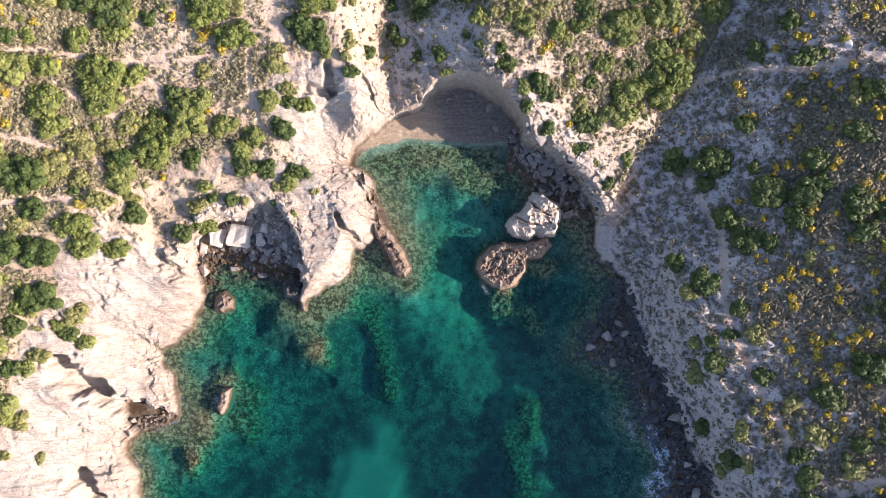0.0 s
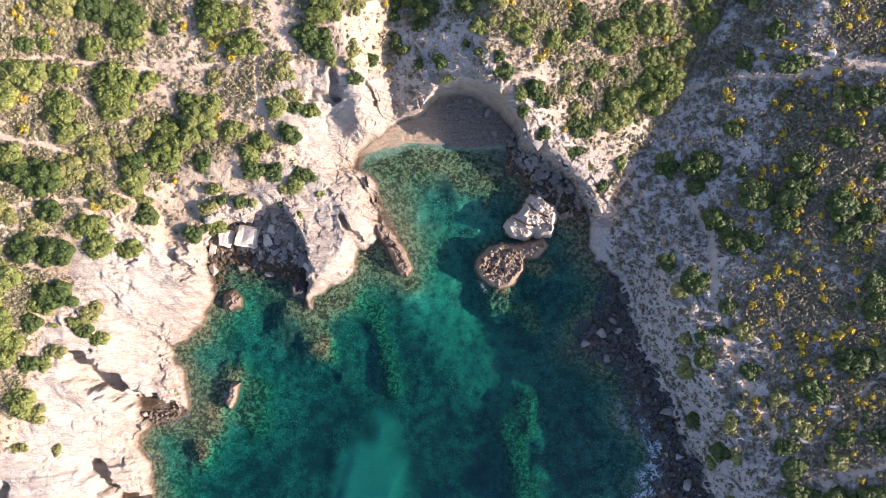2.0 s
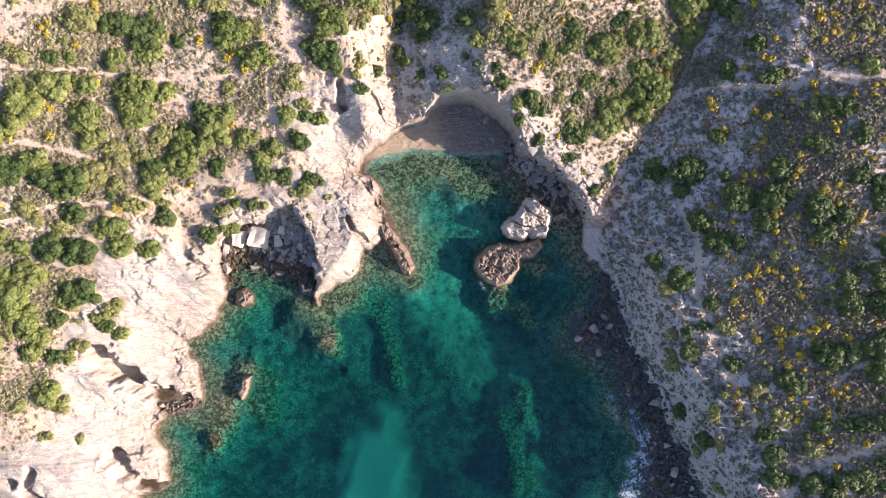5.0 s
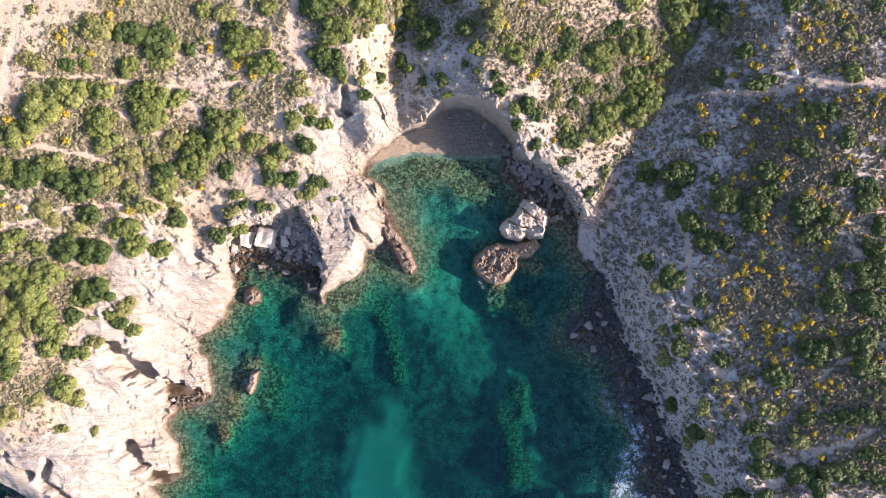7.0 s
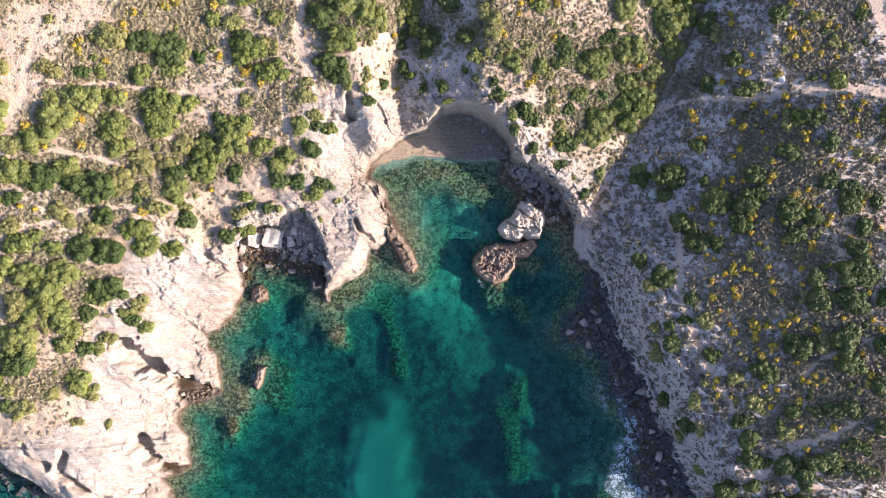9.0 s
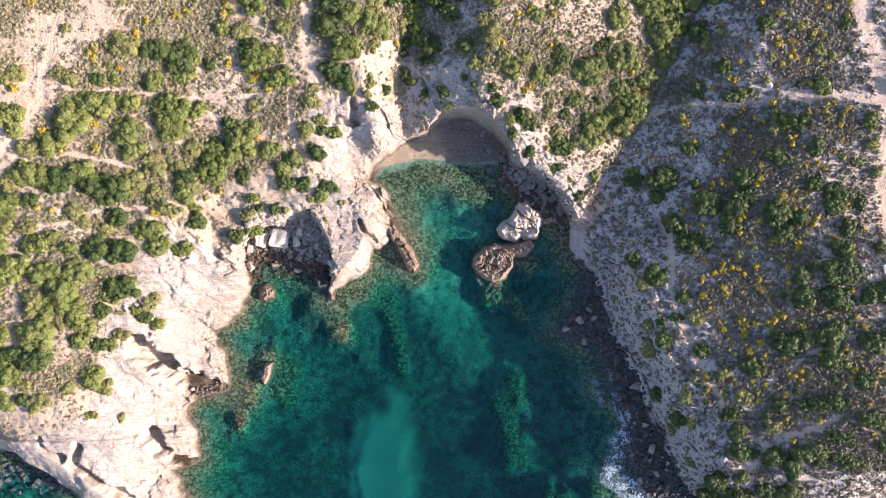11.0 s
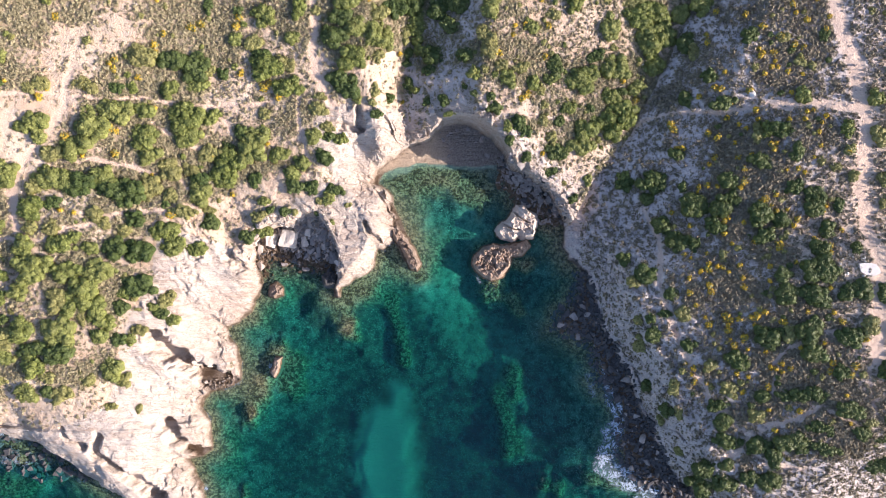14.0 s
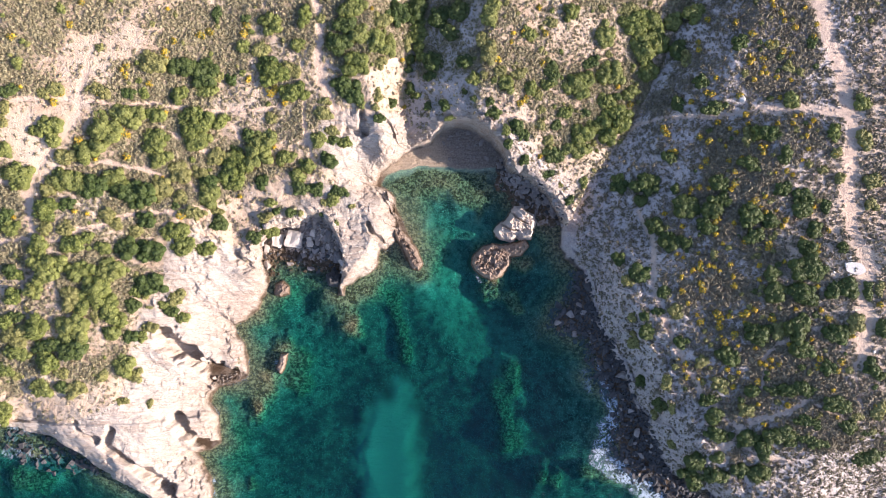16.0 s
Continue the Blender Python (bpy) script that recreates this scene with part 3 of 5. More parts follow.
GREEN_SOUTHWEST = [(-86.8, -9.5, 1.8, 1.6), (-68.3, -12.1, 2.1, 3), (-73.5, -11.8, 1.8, 2), (-58.6, -11.6, 1.2, 0.9), (-55.4, -14.3, 1.7, 1.2),
    (-62.5, -17.9, 1, 1.2), (-67.7, -17.1, 1.8, 1.4), (-66.2, -14.3, 1.4, 1.6), (-82.3, -15.7, 2.7, 2.5), (-86.5, -20.5, 2.7, 1.6),
    (-80.3, -22.6, 2.3, 2.5), (-75.1, -15.8, 3.2, 3), (-88.4, -14.6, 1.6, 1.6), (-66, -23.6, 2.5, 2.3), (-89.3, -24.4, 2.1, 1.6),
    (-82.2, -28, 2.3, 2.1), (-91.4, -33.1, 1.6, 3.3)]
GREEN_TERRACE = [(-87.4, 4.1, 2, 1.6), (-75.1, 1, 2.8, 2), (-72.4, 2.4, 1.4, 1.1), (-69.4, 0.3, 1.7, 1.4), (-81.8, 0.7, 2.3, 2.3),
    (-56.6, 3.6, 2.1, 1.9), (-54.3, 0.7, 2.4, 2.1), (-37.8, 3.9, 2.4, 1.6), (-50, 0.1, 2.3, 1.4), (-54.2, 3.8, 1.4, 1.6), (-23.3, 5.4, 0.5, 0.7),
    (-80, -3.8, 3.2, 3.4), (-86.6, -5.3, 1.6, 1.1), (-82.8, -8.4, 2, 1.6), (-74.6, -4.7, 2.3, 2), (-72.7, -3.9, 1.8, 1.4), (-68.2, -4.5, 3.2, 2.5),
    (-70.9, -8.4, 3.2, 3), (-63.6, -8.5, 1.4, 1.2)]
GREEN_WEST_A = [(-79.5, 24.3, 3.4, 1.7), (-69.1, 23.8, 3.6, 3.4), (-64.2, 26.9, 3.2, 2.5), (-59.2, 27.1, 2.5, 1.6), (-51.6, 26.1, 3.7, 3),
    (-46.6, 26.2, 1.9, 1.6), (-85.7, 14.8, 2.8, 2.9), (-80.5, 8, 2.3, 2.3), (-78.6, 22.1, 1.6, 1.8), (-82.1, 23.5, 1.1, 0.9),
    (-87.5, 19.7, 1.3, 1.8), (-73.1, 19.5, 2.3, 2.3), (-76.6, 13.8, 3.7, 2.7), (-67.5, 13.9, 2.9, 2.5), (-59.3, 22, 2.9, 2.5),
    (-58.6, 18.6, 2.1, 1.9), (-51.2, 22.6, 3.3, 2.3), (-38.9, 21, 3.1, 3.8), (-44, 16.8, 3.3, 3.5), (-45, 14, 2.6, 1.9), (-49.4, 11, 2.3, 2.3),
    (-33.7, 19, 2.1, 1.5), (-29.4, 17.3, 2, 1.7), (-31.3, 14.9, 1.9, 1.8)]
GREEN_WEST_B = [(-24.1, 10.2, 1.4, 1.4), (-37, 9.6, 1.2, 1.1)]
DARK_HILL = [(41.8, 13.3, 3.1, 2.1), (46, 19, 1.6, 1.4), (55.2, 13.2, 2.3, 1.8), (53.7, 7.8, 2.3, 2.1), (45.4, 2.4, 1.9, 1.2), (46.3, 1, 2.3, 1.9),
    (60.7, 16.9, 2.5, 1.6), (60.6, 6.8, 2.5, 2.5), (52.6, 4.4, 2.3, 1.6), (66.8, 11.9, 2, 1.6), (71, 7.9, 2, 2), (64.6, 5.7, 1.7, 1.8),
    (75.4, 8.5, 1.1, 1.6), (77.8, -0.2, 1.1, 1.7), (39.5, -5.2, 2.3, 2.1), (44.1, -8.9, 1.6, 1.4), (64.4, -8.8, 2.2, 2.2), (75.5, -7.9, 2, 1.8),
    (81.4, -8.2, 1, 1.8)]
DARK_HILLTOP = [(48.2, 41.3, 2.1, 2.1), (58.8, 41.2, 1.6, 1.6), (51.6, 34, 1.8, 1.4), (47.8, 29.9, 1.6, 1.6), (54.4, 28.7, 2.3, 1.5),
    (72.6, 41.2, 1.1, 1.4), (64.3, 22.8, 2.2, 1.8)]
DARK_NORTH = [(3.6, 38.2, 1.6, 1.7), (3.6, 32.2, 0.7, 0.7), (5.6, 30.7, 0.8, 0.6), (8.8, 30, 1, 0.9), (9.4, 27.9, 1.6, 1.3), (2.8, 48.6, 2.5, 2.1),
    (21.4, 36.3, 1.6, 2.3), (29.7, 38.5, 1.9, 1.2), (35.5, 31.9, 1.2, 0.9), (28.8, 28.4, 1.2, 0.9), (14.4, 25, 1.6, 1.9), (15.9, 23.3, 1.2, 1.2),
    (22.8, 25.7, 1.1, 1.1), (12.6, 21.5, 1, 1.2), (16, 18.4, 1.1, 1.2), (22.4, 19.6, 2.4, 1.8), (21.2, 15.7, 1.4, 1.1), (25.9, 10.2, 1.1, 1),
    (36.3, 13.4, 2, 1.7)]
DARK_NORTHWEST = [(-86.3, 30.9, 2.2, 1.2), (-64, 31.3, 1.6, 1.2), (-54.7, 31.3, 1.4, 1.4), (-53.7, 36.8, 2.5, 2.3), (-49.3, 35.7, 3, 3),
    (-44, 34.4, 1.3, 1.2), (-40.6, 46.5, 1, 0.9), (-36.5, 38.4, 1.7, 1.4), (-46.3, 47.3, 1, 1.6)]
DARK_RAVINE = [(-23.7, 22.7, 1.4, 1.1), (-24.9, 18.6, 1.8, 1.7), (-20.7, 45.3, 2.3, 2.1), (-22, 41.9, 2.8, 2.3), (-10.6, 48.5, 2.8, 2.6),
    (-6.6, 50.2, 2.6, 2.9), (-7.8, 39.9, 1.1, 1.1), (-8.2, 37.9, 1, 0.8), (-7.7, 33.6, 1.2, 1.7), (-21.6, 33.7, 2.3, 1.7), (-19.3, 32, 2.6, 2.1),
    (-13.9, 26.9, 1.2, 1.1), (-11.7, 30.5, 1.1, 1.1), (-2.5, 39, 2.9, 2.1), (-3.4, 36.1, 1.4, 1.2), (-4, 30, 0.9, 0.9), (-0.4, 30, 1.2, 1.3),
    (-1.3, 48, 2.3, 2.3), (1, 44.3, 2.3, 1.6)]
DARK_SOUTHEAST = [(41.1, -17, 1.9, 1.6), (56.6, -21.5, 2.7, 2), (61.4, -16.7, 2.8, 2.5), (69.5, -19.9, 2.4, 2), (74.3, -23.2, 1.8, 1.5),
    (61, -28.3, 1.6, 1.6), (42, -28.5, 1.6, 1.6), (45.3, -32.7, 2.1, 1.7), (53, -47.9, 3.4, 2.9), (51.9, -43.9, 2.3, 1.9), (55.5, -46.6, 2.6, 2.3),
    (53.4, -30.5, 2.3, 1.4), (54.7, -37.9, 2.3, 1.6), (60.9, -38.2, 2.3, 1.8), (66.9, -37, 3.8, 1.9), (59.5, -39.5, 0.8, 0.8),
    (60.1, -45.4, 1.6, 1.6), (71.3, -34.1, 2.8, 1.2), (78.9, -34.7, 1.8, 1.3), (82.9, -36.5, 1.1, 0.8), (65, -28.3, 1.6, 1.1), (68.7, -38.6, 1.6, 1)]
DARK_SOUTHWEST = [(-64.2, -11.4, 1.7, 1.5), (-57.2, -12.8, 1.6, 1.2), (-64.7, -17.8, 1.5, 1.4), (-68.7, -16.5, 1, 1), (-86.2, -13.5, 1.6, 1),
    (-80.2, -19.4, 2.5, 1.8), (-75.2, -19.8, 3.6, 2.5), (-78, -27.9, 1.4, 1.4)]
DARK_TERRACE = [(-61.3, 5.9, 2.1, 1.6), (-65, 0.1, 2.5, 2.3), (-60.6, -0.5, 3.2, 2.5), (-35.7, 7.8, 0.9, 0.8), (-32.7, 7.6, 1.3, 1.1),
    (-47.4, 5.3, 1.8, 1.8), (-40.5, 2.5, 1.7, 1.4), (-26.4, 7.3, 0.7, 0.6), (-87.5, -4.4, 1.6, 1.4), (-60.8, -7.4, 3.7, 2.3), (-88.5, 6.4, 1.4, 2)]
DARK_WEST = [(-71.7, 12.5, 3, 2.5), (-63.5, 11.1, 4.6, 3), (-76.4, 9, 1.6, 1.4), (-55.9, 8.8, 0.9, 0.8), (-38.7, 14, 1.5, 1.4),
    (-49.4, 14, 2.3, 1.6), (-48.5, 14.5, 0.8, 0.7), (-30.6, 12.5, 1.7, 1.4), (-27.4, 12.5, 1.8, 1.5), (-22.7, 12, 1.8, 1.2), (-44.2, 21, 0.9, 0.6),
    (-41.1, 23.5, 1.2, 1.6)]
OLIVE_HILL = [(76.5, 18.9, 1.1, 1.1), (84.2, 13.4, 2, 1.6), (84.3, 9, 1.4, 1.4), (71.2, 16.8, 0.9, 0.9), (77.6, 14, 1.1, 1.1),
    (37.1, -6.6, 1.4, 1.4), (46.3, -12.6, 1.6, 1.6), (53.7, -1.7, 0.9, 1.4), (83.5, -7.6, 1.1, 1.3), (74.1, 15.7, 1.1, 0.9)]
OLIVE_HILLTOP = [(49.5, 39.2, 1.4, 1.9), (68.3, 36.2, 1.4, 1.4), (60.4, 22.1, 1.4, 1.8), (82, 21.4, 1.6, 2), (64.8, 40.7, 1.4, 1.1)]
OLIVE_NORTH = [(8.4, 39.3, 1.8, 2.3), (7.3, 42.2, 1.4, 1.6), (14.8, 35.7, 1.6, 1.2), (21.1, 46, 1.6, 1.1), (19.4, 28.7, 0.9, 0.9),
    (19.2, 25.8, 1.1, 1.2), (21.1, 22.5, 1.2, 1.4), (23.8, 13.4, 0.8, 0.6), (37.4, 49.5, 2.3, 1.4), (10.7, 36.1, 1.5, 1.1)]
OLIVE_NORTHWEST = [(-77.3, 31.6, 1.6, 1.6), (-79.8, 30.8, 1.3, 1), (-68.7, 39.8, 0.9, 0.9), (-69.4, 31.6, 2.5, 1.4), (-59, 37.2, 3.2, 2.3),
    (-46.8, 35.2, 1.4, 1.4), (-37.9, 40.6, 1.8, 1.6), (-31.9, 36.4, 2.3, 1.6)]
OLIVE_RAVINE = [(-25.5, 46.5, 1, 1), (-25.5, 28.1, 1.9, 1.6), (-23.6, 24.5, 1.1, 1.1), (-25.1, 30.3, 1.2, 0.9), (-23.9, 24.5, 1.2, 1.1),
    (-13.9, 46.7, 2.3, 1.8), (-13.8, 38.4, 1.6, 1.4), (-8.4, 43.3, 1.2, 1.7), (-14.4, 31.6, 1.1, 1.2), (-14.7, 29.1, 0.9, 0.7)]
OLIVE_SOUTHEAST = [(39.6, -19.5, 1.4, 2.1), (38.4, -14.2, 0.9, 1.3), (51.4, -22.9, 1.4, 1.4), (65.5, -16.1, 1.6, 2), (79.1, -14.2, 1.6, 2.2),
    (45.3, -27.3, 1.2, 1.9), (45, -35.3, 1.2, 1.2), (46.6, -32.7, 0.9, 1.4), (48.1, -41.6, 1.2, 1.2), (55.3, -27.4, 1.8, 1.6), (60.6, -32.4, 2, 1.4),
    (84.5, -31.5, 1.5, 2), (80.2, -32.9, 1.4, 1.1)]
OLIVE_SOUTHWEST = [(-75.6, -10.1, 2, 2.3), (-71, -13.6, 0.9, 1.4), (-61.8, -9.7, 0.8, 0.6), (-61.2, -12, 0.7, 0.3), (-56.1, -10.2, 1.8, 2),
    (-61.1, -16.1, 1.6, 1.2), (-86.2, -17.1, 3.4, 2), (-64.2, -26.1, 1.4, 1.6), (-87.2, -25.6, 1.4, 1), (-77.7, -25, 1.6, 1),
    (-75.2, -28.5, 2.3, 1.7), (-70.3, -25.7, 1.6, 1.3), (-79.4, -18.6, 1.1, 0.9), (-62.1, -32.4, 0.7, 0.9), (-67, -31.3, 1.6, 0.7)]
OLIVE_TERRACE = [(-68.6, 7, 1.8, 1.7), (-67, 5, 1.4, 1.1), (-63.4, 3.6, 1.6, 1.4), (-80.5, 4.1, 1.6, 1.4), (-76.6, 4.1, 2, 1.5),
    (-38, 6.6, 1.9, 1.2), (-30.8, 7.5, 0.6, 0.7), (-52.5, 7.3, 2.9, 1.4), (-47.8, 7.8, 1.6, 0.8)]
OLIVE_WEST = [(-87, 27.9, 1, 1.3), (-87.5, 25.1, 1.1, 1.3), (-36.3, 26.9, 1.4, 1.2), (-76.8, 18.5, 2, 1.8), (-80.2, 12, 1.7, 1.7),
    (-58.9, 12.3, 2.6, 2.6), (-55.2, 15.8, 2.3, 2.3), (-54.9, 10.6, 1.6, 1.4), (-47.6, 19.2, 2.3, 1.9), (-51, 15.9, 1.6, 1.4),
    (-25.6, 9.8, 1.2, 0.8), (-20.1, 9, 0.8, 0.6)]
BROOM_HILL_A = [(46.1, 19.9, 0.7), (57.7, 15.6, 0.6), (57.8, 13.1, 0.8), (51.3, 12.7, 0.6), (48.8, 10.5, 0.7), (54.8, 6.2, 0.6), (54.3, 5.3, 0.6),
    (56.7, 17.7, 0.5), (61.5, 9.7, 0.8), (64, 0.8, 0.8), (63.6, -0.2, 0.6), (52.7, 17.9, 0.6), (76, 18.6, 0.6), (72.5, 7.2, 0.5), (76.1, 3.6, 0.5),
    (73.1, 0.4, 0.6), (72.8, -0.7, 0.6), (70.7, 1.7, 0.7), (67.9, 5.7, 0.6), (50.8, -3.9, 0.7), (50.8, -7.1, 0.7), (51.2, -8.2, 0.7),
    (53.4, -3.6, 0.5), (57.1, -7.3, 0.7), (54, -13.1, 0.8), (54.8, -13.8, 0.6), (59.5, -12.9, 0.7), (58.4, -13.2, 0.6), (47.5, -8.5, 0.6),
    (47.2, -5.7, 0.5), (56.2, -13.5, 0.6), (74.3, -13.7, 0.7)]
BROOM_HILL_B = [(79.7, -13.7, 0.5), (83.5, -10.9, 0.5)]
BROOM_HILLTOP = [(38.7, 30.5, 0.7), (45.1, 25, 0.8), (53.6, 47, 0.6), (60.9, 43, 0.7), (55.5, 28.5, 0.6), (52.8, 31.7, 0.7), (53.8, 31.4, 0.6),
    (58.9, 30.8, 0.7), (50, 30.2, 0.6), (51.6, 42.4, 0.6), (51.7, 40.6, 0.6), (67.1, 39.4, 0.7), (64.5, 40.9, 0.8), (66.6, 47.2, 0.6),
    (63.3, 38, 0.7), (68.3, 36.5, 0.6), (58.2, 45.6, 0.6), (72.8, 42.3, 0.6), (60.2, 27, 0.6), (69.3, 44.1, 0.6), (45.7, 23.8, 0.8), (47, 20.1, 0.6),
    (51.7, 22.8, 0.7), (53.4, 21.9, 0.8), (81.9, 22.2, 0.6), (60.1, 21.5, 0.6), (82, 20.3, 0.6)]
BROOM_NORTH = [(8.1, 39.1, 0.7), (10.1, 38.3, 0.7), (14.9, 29.8, 0.7), (16, 30.6, 0.7), (13.3, 43.4, 0.5), (13, 41.7, 0.5), (18.7, 48.7, 0.6),
    (20, 43.8, 0.6), (19.5, 38, 0.6), (15.3, 43.8, 0.5), (21.4, 34.1, 0.5), (19.3, 19.1, 0.5), (33.4, 23, 0.5)]
BROOM_NORTHWEST = [(-73.7, 43.8, 0.7), (-71.3, 48.4, 0.6), (-64.2, 34.8, 0.7), (-69.4, 31, 0.5), (-76.3, 30.7, 0.4), (-78, 29.1, 0.8),
    (-56.5, 39.5, 0.7), (-56.4, 38.2, 0.6), (-54.7, 41.7, 0.6), (-63.8, 36.5, 0.6), (-59.9, 33.3, 0.6), (-84.5, 41, 0.7), (-40.5, 45.2, 0.8),
    (-41.1, 43.6, 0.8), (-47.8, 43.7, 0.7), (-49.7, 43.1, 0.9), (-36.3, 32, 0.8), (-35.1, 32.8, 0.7), (-40.6, 34.8, 0.7), (-33.3, 30, 0.7)]
BROOM_SOUTHEAST = [(57.3, -17.1, 0.8), (51.2, -14.8, 0.8), (55.7, -18.7, 0.8), (54.5, -15.8, 0.6), (48.7, -23.5, 0.6), (76.6, -22, 0.7),
    (75.9, -23.7, 0.7), (72.5, -21.5, 0.6), (78.4, -17, 0.5), (70.5, -14.3, 0.6), (61.9, -26.5, 0.7), (80.1, -35.1, 0.6), (72.3, -23.2, 0.6),
    (83.6, -30.9, 0.4)]
BROOM_TERRACE = [(-54.4, 6.6, 0.6), (-74.7, 7.5, 0.5), (-54.9, 6.8, 0.6)]
BROOM_WEST = [(-66.3, 25, 0.9), (-65.7, 23.6, 0.8), (-65.1, 18.7, 0.8), (-58.5, 14.5, 0.5), (-74, 21.7, 0.8), (-64.5, 23, 0.6), (-47, 18.6, 0.7),
    (-43.3, 11.1, 0.5), (-36, 21, 0.5)]
ISLET_PALE = [(15, 9.3), (16.5, 9.5), (17.4, 8.2), (19, 7.5), (19.3, 5.8), (18.8, 4.4), (19, 3.3), (18.3, 2.2), (16.7, 2.1), (15.5, 2.6), (14.2, 1.6),
    (12.3, 2.1), (11.1, 2.7), (10.6, 3.8), (11.3, 5), (13.1, 6), (13.9, 7.5)]
ISLET_BROWN = [(8, -0), (9.8, 0.8), (12.3, 0.5), (15.3, 1.1), (17.2, 1.7), (17.8, 0.6), (16.5, -1), (14, -1.7), (13.4, -3.6), (11.7, -6), (9.8, -6.5),
    (8, -5.9), (6.4, -4.8), (5.6, -3), (6.1, -1.3)]
ROCK_COVE = [(-37.7, -8), (-36.4, -7.4), (-35.2, -8.4), (-35.2, -9.8), (-36.7, -10.3), (-37.8, -9.6)]
ROCK_SPIT = [(-26.2, -5.9), (-24.7, -5), (-23.4, -5.9), (-23.3, -7.4), (-24.3, -8.1), (-25.9, -7.9)]
ROCK_SHARD = [(-36.4, -23.2), (-35.4, -23.4), (-35.7, -25.6), (-36.8, -27.4), (-37.4, -26.4)]
# footpaths and the dirt road: line, half width
PATHS = [
    ([(-96.2, 1), (-89.8, 1.2), (-82.7, 2), (-78.1, 1.8), (-73.7, 4.2), (-69.4, 4.6), (-62.8, 7.3), (-56.9, 7.6), (-51.6, 8.2), (-46.5, 8.6)], 0.58),
    ([(-27.5, 56.5), (-26.3, 50.1), (-25.3, 45.8), (-26, 41.5), (-26.4, 38.2), (-26, 34.8), (-24.5, 31.9), (-22.9, 28.6)], 1.04),
    ([(-29.2, 31.4), (-29.8, 28), (-29.3, 24.6), (-28.9, 21.8), (-28, 19), (-27.5, 16.8)], 0.58),
    ([(-93.8, 27.6), (-87.7, 29.1), (-83.6, 29.9), (-75.5, 29.3), (-66.9, 29.3), (-58.6, 29.8), (-53.2, 28.9), (-45.5, 28.5), (-38.5, 28.6), (-32.7, 30.3), (-28.5, 31.9)], 0.46),
    ([(-71.8, 34.8), (-73.5, 27.1), (-78.2, 21.6), (-82.8, 15.9), (-83.9, 9.1), (-82.7, 2.4)], 0.81),
    ([(-91, 15.8), (-86.2, 12.5), (-83.8, 10.2)], 0.69),
    ([(-58.3, 24.8), (-55.6, 23.2), (-51.4, 20.5), (-45.9, 20.2)], 0.46),
    ([(-72.2, 17.2), (-67.9, 17.9), (-62.5, 16.5), (-57.3, 14.1), (-53, 13.6), (-49.7, 8.9)], 0.46),
    ([(-41.2, 22.3), (-40.8, 17.8), (-39.2, 16.6)], 0.35),
    ([(-45.5, 28.5), (-43.3, 24.6), (-42.5, 20.1)], 0.35),
    ([(9.1, 30.7), (11.4, 27.3), (16.2, 27.2), (22.2, 26.7), (28.3, 26.1), (30.2, 23.9), (32.4, 22.6), (36.5, 23.5), (40.6, 26.4), (45, 27.4), (54.9, 27.2), (60.2, 27.3), (63.9, 28.3)], 0.46),
    ([(-25, 37.6), (-22.1, 36.5), (-20.4, 34.8), (-16.3, 35.1), (-11.9, 38.2), (-10.1, 39.5)], 0.46),
    ([(7.8, 36.1), (12.5, 36.8), (18.4, 34.3), (23.2, 32.2)], 0.23),
    ([(29.9, 30.8), (31.8, 32.6), (36.7, 33.3)], 0.35),
    ([(72, 60.1), (73.7, 50.8), (75.7, 43.8), (78.8, 35.6), (79.8, 27.1), (79.2, 20.5), (79.6, 12.3), (81, 4.6), (82, 0.1), (81.3, -5.4), (80.5, -10.9), (80.9, -17.5), (80.8, -20.2)], 1.68),
    ([(80.4, -20.2), (79.5, -23), (80.6, -30.9), (79.9, -33.9)], 0.42),
    ([(63.8, 27.7), (69.6, 28.1), (76.6, 27.2), (79.6, 26.5)], 1.12),
    ([(45.6, -17.3), (47.7, -23), (51, -27.5), (51.7, -30.5), (54.4, -31.9), (57.1, -34.9), (59.2, -35.9)], 0.7),
    ([(59.2, -35.9), (62.8, -34.2), (67.2, -33), (71.1, -30)], 0.7),
    ([(59.2, -35.9), (57.4, -40.2), (55.4, -41.6)], 0.56),
    ([(72.1, -30.2), (75.4, -32.1), (79.9, -33.9), (85.4, -33.5)], 0.42),
    ([(40.4, 7.8), (42.5, 2.4), (41.9, -6.8), (43.4, -10.3), (45.6, -17.3)], 0.56),
    ([(65.5, -18.9), (71.5, -15.9), (77.8, -17.5), (80.9, -17.5)], 0.56),
    ([(63, -28.1), (62.7, -22.4), (65.5, -18.9)], 0.56),
    ([(60.6, -40), (63.4, -42.3), (69.7, -43.4), (73.8, -35.8)], 0.56),
]
